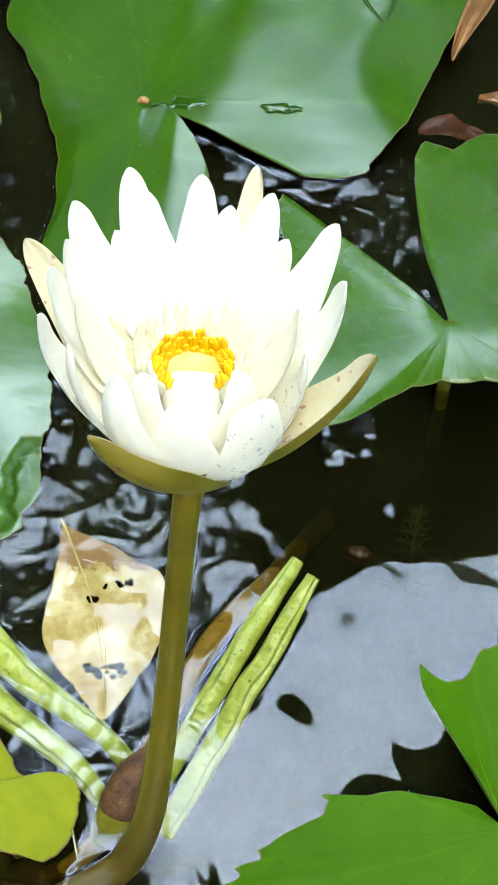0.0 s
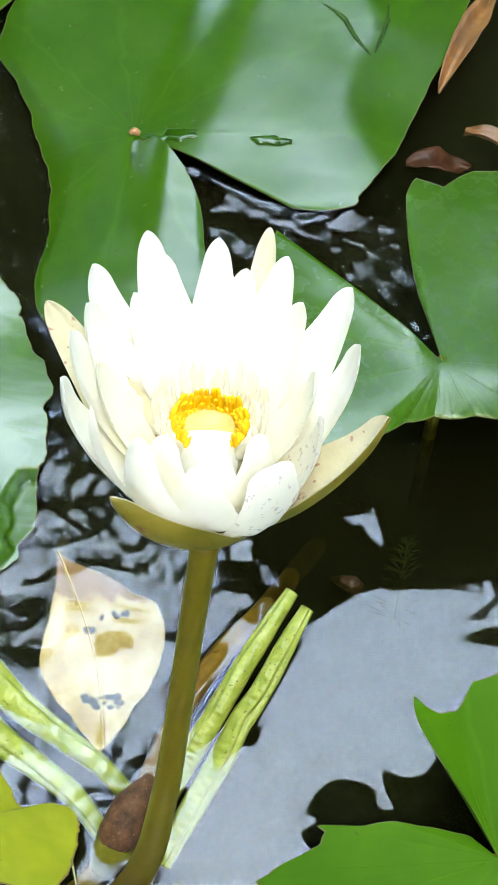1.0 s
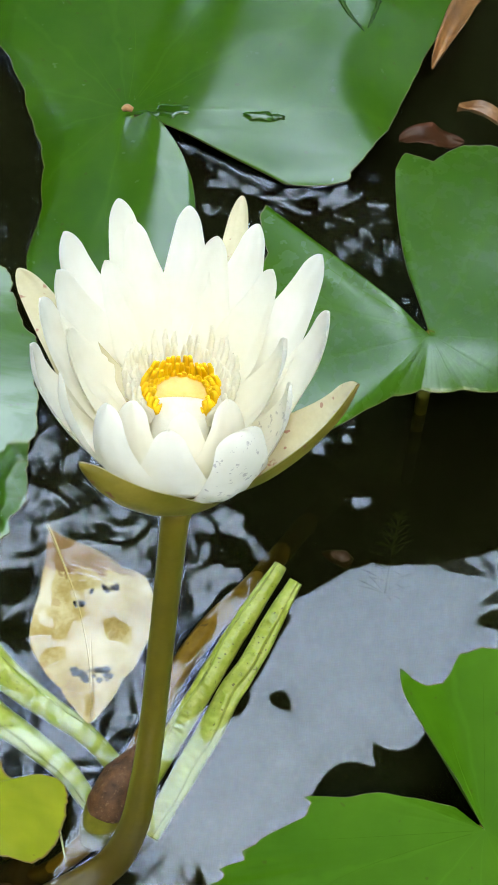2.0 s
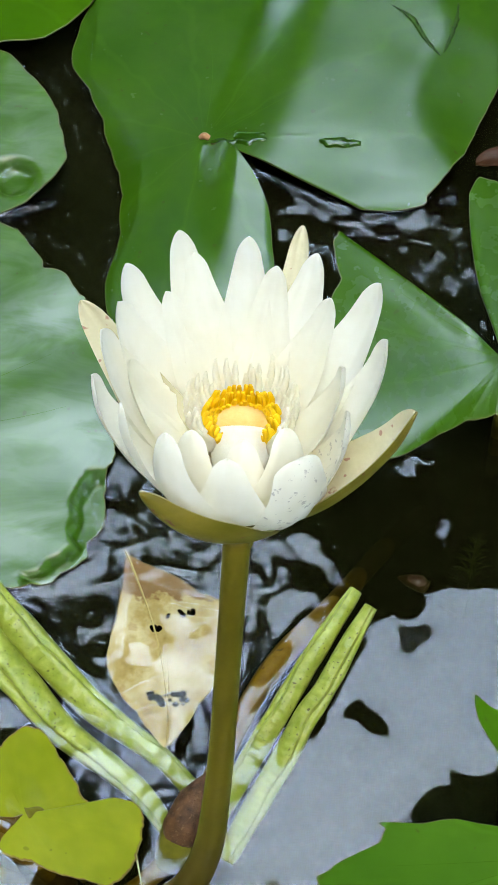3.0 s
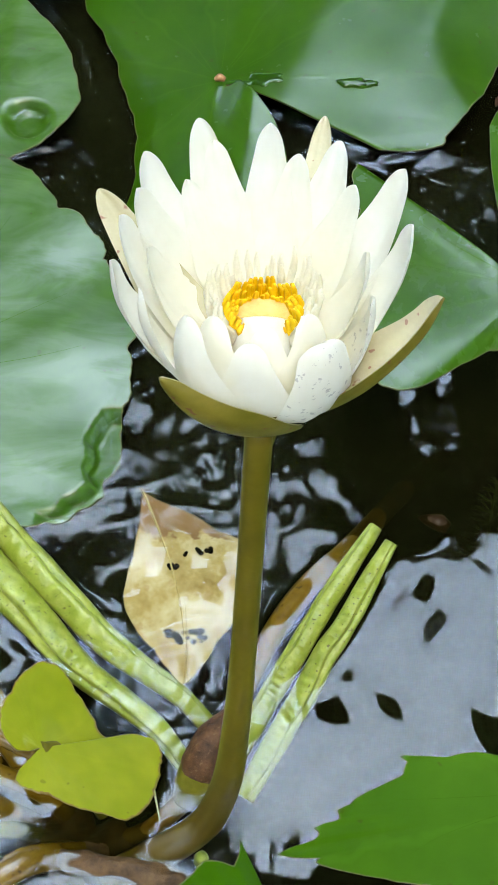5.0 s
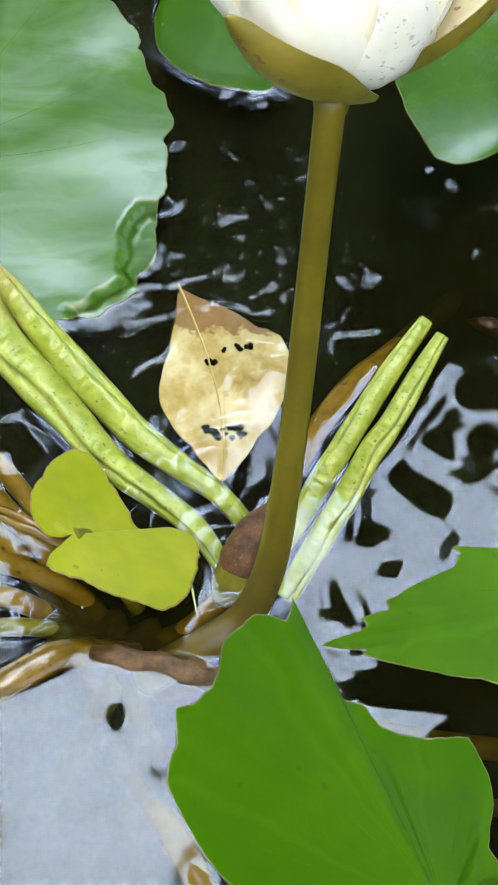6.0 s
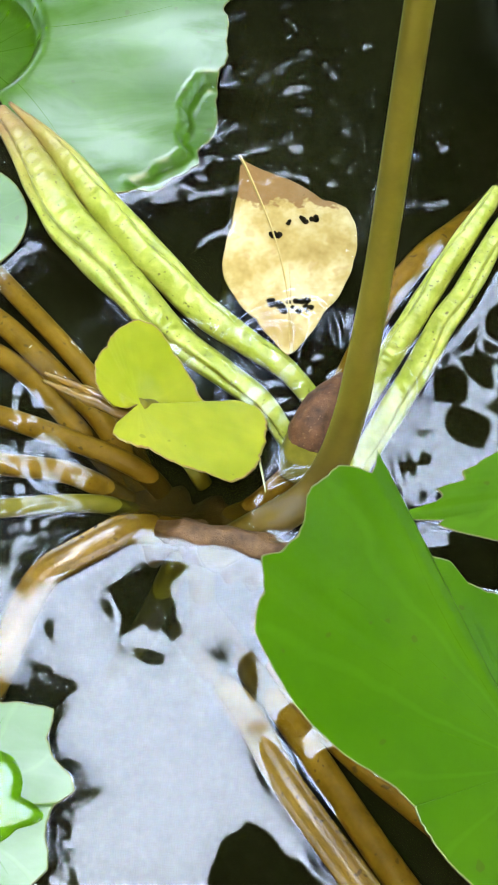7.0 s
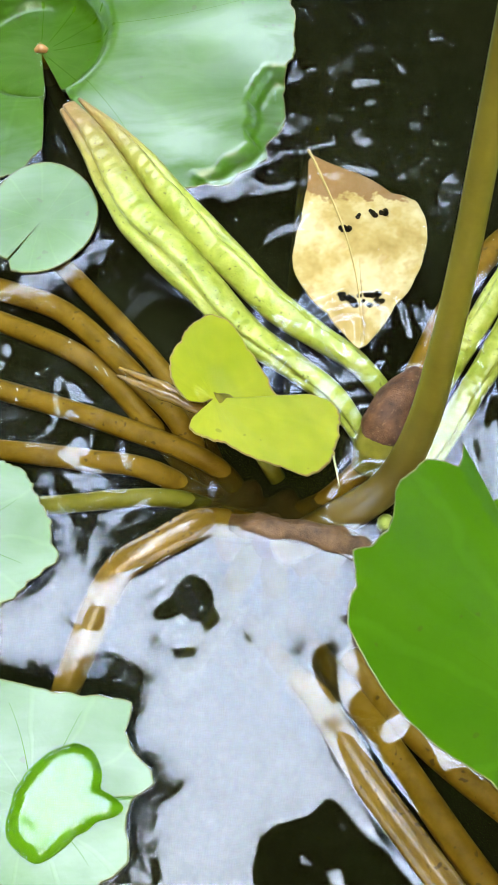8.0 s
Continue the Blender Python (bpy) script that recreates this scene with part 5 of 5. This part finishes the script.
bud = thing("lily_bud", (-0.010, -0.010, -0.004), "brown closed lily bud half under the water", "flower bud")
part("bud_body", tube("bud_body", [(-0.0005, -0.002, -0.004), (0.004, 0.007, 0.007), (0.013, 0.024, 0.013), (0.0225, 0.042, 0.016)], [0.009, 0.0138, 0.0132, 0.0035], 18, 30, 0.08), MAT["bud"], bud)
part("calyx", tube("calyx", [(-0.006, -0.012, -0.012), (-0.001, -0.003, -0.003), (0.003, 0.005, 0.003)], [0.008, 0.0132, 0.0136], 18, 14, 0.05), MAT["petiole_green"], bud, "olive-green cup of the bud")
part("bud_stalk", tube("bud_stalk", [(-0.004, -0.008, -0.010), (-0.03, -0.024, -0.03), (-0.06, -0.03, -0.045)], [0.007, 0.006, 0.006], 10, 14), MAT["petiole"], bud)

for tip_at, foot_at, wide in (((-0.0013, -0.0595, 0.0060), (-0.0053, -0.0623, -0.0040), 0.0045), ((0.0024, -0.0100, 0.0060), (-0.0079, -0.0156, -0.0020), 0.0040)):
    shoot = new("leaf_shoot", tube("leaf_shoot", [Vector(foot_at) - Vector(tip_at), (Vector(foot_at) - Vector(tip_at)) * 0.45 + Vector((0, 0, 0.0015)), (0, 0, 0)], [wide * 0.7, wide, wide * 0.35], 12, 16, 0.2))
    shoot.data.materials.append(MAT["roll"])
    shoot.location = tip_at
    tagged(shoot, "tiny yellow-green leaf shoot at the water's surface", "leaf shoot", "young leaf shoots")

stick = thing("furled_leaf", (-0.1132, -0.0078, 0.030), "thin furled brown-olive leaf beside the yellow leaf", "rolled leaf", "rolled young leaves")
for off in (0.0, 0.0052):
    part("roll", tube("roll", [(-0.0452, 0.0164 + off, 0.004), (-0.02, 0.0075 + off * 0.9, 0.002), (0.006, -0.002 + off * 0.5, 0.0)], [0.0010, 0.0034, 0.0036], 12, 40, 0.3, seed=off * 900), MAT["petiole_wet"], stick)

# pale strip standing in for the bright glint at the yellow leaf's edge
blade = new("edge_glint", tube("edge_glint", [(-0.0470, 0.0120, 0.0120), (-0.0370, -0.0140, 0.0085), (-0.0330, -0.0280, 0.0050), (-0.0300, -0.0400, 0.0015)], [0.0003, 0.0006, 0.0006, 0.0003], 6, 20, flat=0.3))
blade.data.materials.append(MAT["blade"])
tagged(blade, "thin pale line drawn in for the glint at the yellow leaf's edge", "grass blade")


# ---- bubbles ----
def bubbles():
    rng = random.Random(21)
    verts, faces = [], []
    spots = [(-0.115, 0.40, 0.03, 0.10, 26), (0.12, 0.44, 0.07, 0.03, 26), (0.19, 0.38, 0.03, 0.05, 14), (0.03, 0.20, 0.06, 0.04, 22), (-0.09, 0.22, 0.03, 0.05, 14), (0.16, 0.24, 0.05, 0.06, 6), (-0.02, 0.24, 0.06, 0.05, 12), (-0.20, -0.02, 0.05, 0.05, 6)]
    for cx, cy, wx, wy, n in spots:
        for k in range(n):
            x, y, r = cx + rng.uniform(-wx, wx), cy + rng.uniform(-wy, wy), rng.uniform(0.0007, 0.0020)
            i = len(verts)
            for ring, (q, h) in enumerate(((1.0, 0.0), (0.86, 0.5), (0.5, 0.87))):
                for s in range(8):
                    t = 2 * math.pi * s / 8
                    verts.append((x + r * q * math.cos(t), y + r * q * math.sin(t), r * h + 0.0003))
            verts.append((x, y, r + 0.0003))
            for ring in (0, 1):
                for s in range(8):
                    u = (s + 1) % 8
                    faces.append((i + ring * 8 + s, i + ring * 8 + u, i + ring * 8 + 8 + u, i + ring * 8 + 8 + s))
            for s in range(8):
                faces.append((i + 16 + s, i + 16 + (s + 1) % 8, i + 24))
    ob = new("bubbles", mesh_of("bubbles", verts, faces))
    ob.data.materials.append(MAT["water"])
    tagged(ob, "tiny clear bubbles floating on the dark water", "bubbles", kind="stuff")


bubbles()


# ---- snail, weed, brown debris ----
snail = thing("pond_snail", (0.146, 0.1934, -0.036), "small brown pond snail under the surface", "snail shell")
part("shell", tube("shell", [(0.010, -0.003, 0), (0.004, 0.0, 0.002), (-0.003, 0.002, 0.002), (-0.010, 0.005, 0)], [0.0045, 0.0062, 0.0045, 0.0012], 14, 18, 0.1), MAT["shell"], snail)


def water_weed():
    ob = thing("water_weed", (0.1864, 0.1863, -0.075), "faint sprig of whorled water weed under the surface", "water weed")
    stem = [(0, 0, 0), (0.003, 0.02, 0.012), (0.006, 0.038, 0.022), (0.0108, 0.0553, 0.03)]
    part("stem", tube("stem", stem, [0.0012, 0.001, 0.0008, 0.0005], 6, 16), MAT["weed"], ob)
    line = smooth_line(stem, 9)
    rng = random.Random(9)
    verts, faces = [], []
    for k, p in enumerate(line[:-1]):
        for q in range(9):
            a = 2 * math.pi * q / 9 + rng.uniform(-0.2, 0.2)
            reach = 0.024 * (1 - k / 11) * rng.uniform(0.8, 1.1)
            d = np.array((math.cos(a), math.sin(a) * 0.7 + 0.35, 0.25 * math.sin(a * 2)))
            s = np.array((-math.sin(a), math.cos(a), 0)) * 0.00035
            i = len(verts)
            verts += [p - s, p + s, p + d * reach * 0.6 + s + (0, 0, 0.002), p + d * reach, p + d * reach * 0.6 - s + (0, 0, 0.002)]
            faces.append((i, i + 1, i + 2, i + 3, i + 4))
    tagged(part("leaflets", mesh_of("leaflets", verts, faces, False), MAT["weed"], ob), kind="stuff")


water_weed()


def dry_leaf(place, length, width, turn, mat, label, curl=0.012):
    verts, faces, n, m = [], [], 16, 6
    for lay in (0, 1):
        for k in range(n + 1):
            s = k / n
            w = width * math.sin(math.pi * min(0.985, 0.06 + s * 0.93)) ** 0.8 * (1 + 0.2 * noise.noise(Vector((s * 6, turn, 0))))
            for j in range(m + 1):
                u = 2 * j / m - 1
                z = curl * u * u + 0.006 * math.sin(s * 5) + 0.003 * noise.noise(Vector((s * 5, u * 2, turn))) - lay * 0.0008
                verts.append((length * (s - 0.5), u * w, z))
    row, h = m + 1, (n + 1) * (m + 1)
    for k in range(n):
        for j in range(m):
            a, b, c, d = k * row + j, k * row + j + 1, (k + 1) * row + j + 1, (k + 1) * row + j
            faces += [(a, d, c, b), (h + a, h + b, h + c, h + d)]
        faces += [(k * row, h + k * row, h + (k + 1) * row, (k + 1) * row), (k * row + m, (k + 1) * row + m, h + (k + 1) * row + m, h + k * row + m)]
    ob = new("dry_leaf", mesh_of("dry_leaf", verts, faces))
    ob.data.materials.append(MAT[mat])
    ob.matrix_world = pose(*place, 0, 0, turn)
    tagged(ob, label, "dead leaf", "dead leaves")


dry_leaf((0.262, 0.705, 0.004), 0.15, 0.011, 66, "brown_leaf", "curled brown dead leaf along the pad's edge")
dry_leaf((0.229, 0.566, -0.006), 0.055, 0.012, 5, "red_leaf", "wet reddish-brown dead leaf on the water", 0.004)
dry_leaf((0.278, 0.582, 0.002), 0.06, 0.007, -20, "brown_leaf", "grey-brown curled dead leaf", 0.008)


# ---- trees out of view round the pond ----
def tree(place, tall, seed):
    rng = random.Random(seed)
    ob = thing("tree", place, "tall broad-leaved tree out of view that keeps sky light off the pond", "tree", "trees round the pond")
    top = Vector((-place[0] * 0.16, -place[1] * 0.16, tall * 0.9))
    trunk = [(0, 0, -0.1), (0.1, 0.05, tall * 0.25), (top.x * 0.3, top.y * 0.3, tall * 0.55), tuple(top)]
    part("trunk", tube("trunk", trunk, [0.20, 0.15, 0.10, 0.03], 12, 24, 0.2), MAT["bark"], ob)
    line = smooth_line(trunk, 20)
    verts, faces, limbs = [], [], []
    for k in range(16):
        p = Vector(line[4 + k * 15 // 16])
        a = rng.uniform(0, 2 * math.pi)
        reach = rng.uniform(0.9, 1.9) * (1 - 0.35 * k / 16)
        e = p + Vector((math.cos(a) * reach, math.sin(a) * reach, rng.uniform(0.1, 0.8)))
        limbs.append((p, e))
        part("limb", tube("limb", [p, p.lerp(e, 0.5) + Vector((0, 0, 0.12)), e], [0.05, 0.035, 0.012], 7, 10), MAT["bark"], ob)
        for c in range(330):
            f = rng.uniform(0.25, 1.12)
            q = p.lerp(e, f) + Vector((rng.gauss(0, 0.32), rng.gauss(0, 0.32), rng.gauss(0, 0.30)))
            d = Vector((rng.gauss(0, 1), rng.gauss(0, 1), rng.gauss(-0.5, 0.6))).normalized()
            s = d.cross(Vector((rng.gauss(0, 1), rng.gauss(0, 1), rng.gauss(0, 1)))).normalized()
            size = rng.uniform(0.20, 0.36)
            b = d.cross(s) * size * 0.06
            i = len(verts)
            verts += [q, q + d * size * 0.35 + s * size * 0.24 + b, q + d * size * 0.75 + s * size * 0.15, q + d * size * 1.08, q + d * size * 0.75 - s * size * 0.15, q + d * size * 0.35 - s * size * 0.24 + b]
            faces += [(i, i + 1, i + 5), (i + 1, i + 2, i + 4, i + 5), (i + 2, i + 3, i + 4)]
    tagged(part("crown", mesh_of("crown", verts, faces, False), MAT["canopy"], ob, "dense dark green crown"), kind="stuff")
    return ob


first = None
# trees ahead show mirrored; those beside and behind are added to cut the skylight
RING = [(92, 5.1, 7.5), (62, 5.4, 6.9), (108, 4.9, 8.3), (30, 4.4, 8.2), (150, 4.6, 8.6), (-2, 3.5, 9.0), (182, 3.4, 9.2), (215, 3.0, 9.6), (-36, 3.0, 9.6), (270, 6.2, 8.8), (240, 5.0, 9.2), (300, 5.0, 9.2),
        (78, 7.2, 8.8), (105, 7.0, 9.6), (46, 6.8, 9.2), (136, 6.6, 9.8), (12, 6.0, 9.8), (168, 5.8, 9.8), (-20, 5.0, 9.8), (200, 5.0, 9.8), (255, 8.5, 9.6), (285, 8.5, 9.6)]
for k, (angle, far, tall) in enumerate(RING):
    place = (far * math.cos(radians(angle)), 0.2 + far * math.sin(radians(angle)), 0.16)
    if k < 3:
        first = tree(place, tall, 40 + k)
        base_trees = (base_trees if k else []) + [(first, tall, angle)]
    else:
        src, t0, a0 = base_trees[k % 3]
        copy = copy_thing(src, pose(*place, 0, 0, angle - a0))
        copy.scale = (1.0, 1.0, tall / t0)


def overhang(owner):
    """Thin branch of big pointed leaves reaching over the water, with added sky-blocking clusters."""
    o = Vector(owner.location)
    rng = random.Random(12)
    # where the leaves hang: x, y, length
    tips = [(0.57, 2.36, 0.36), (0.33, 2.18, 0.22), (0.20, 1.87, 0.34), (0.47, 1.86, 0.16), (0.40, 2.04, 0.15), (-0.58, 1.58, 0.07), (-0.27, 1.65, 0.09), (-0.41, 1.44, 0.06)]
    # loose clusters that keep parts of the mirrored sky dark
    tips += [(rng.uniform(0.66, 1.25), rng.uniform(0.7, 1.56), rng.uniform(0.25, 0.36)) for k in range(70)]
    tips += [(rng.uniform(-0.34, 0.75), rng.uniform(0.05, 0.84), rng.uniform(0.2, 0.32)) for k in range(85)]
    # added only to black out a bright gap in the mirrored sky
    tips += [(rng.uniform(0.50, 0.80), rng.uniform(2.60, 2.98), rng.uniform(0.18, 0.26)) for k in range(22)]
    line = [Vector((1.9, 4.2, 4.0)), Vector((1.25, 3.3, 4.6)), Vector((0.95, 2.75, 4.75)), Vector((0.70, 2.45, 4.70))]
    part("limb", tube("limb", [p - o for p in line], [0.02, 0.012, 0.006, 0.002], 7, 18), MAT["bark"], owner)
    for x, y, size in tips:
        q = Vector((x, y, 4.6)) - o
        d = Vector((rng.uniform(-1, 1), rng.uniform(-1, 0.4), -0.15)).normalized()
        s = d.cross(Vector((0, 0, 1))).normalized()
        verts, faces = [], []
        for k in range(9):
            f = k / 8
            w = size * 0.25 * math.sin(math.pi * min(1, f / 0.86)) ** 0.8 if f < 0.86 else size * 0.012
            verts += [q + d * size * (f - 0.45) + s * w + Vector((0, 0, 0.004)), q + d * size * (f - 0.45) - s * w + Vector((0, 0, 0.004)), q + d * size * (f - 0.45) + Vector((0, 0, -0.012 * math.sin(math.pi * f)))]
        for k in range(8):
            i = 3 * k
            faces += [(i, i + 3, i + 5, i + 2), (i + 2, i + 5, i + 4, i + 1)]
        part("leaf", mesh_of("leaf", verts, faces), MAT["canopy"], owner)


overhang(base_trees[1][0])
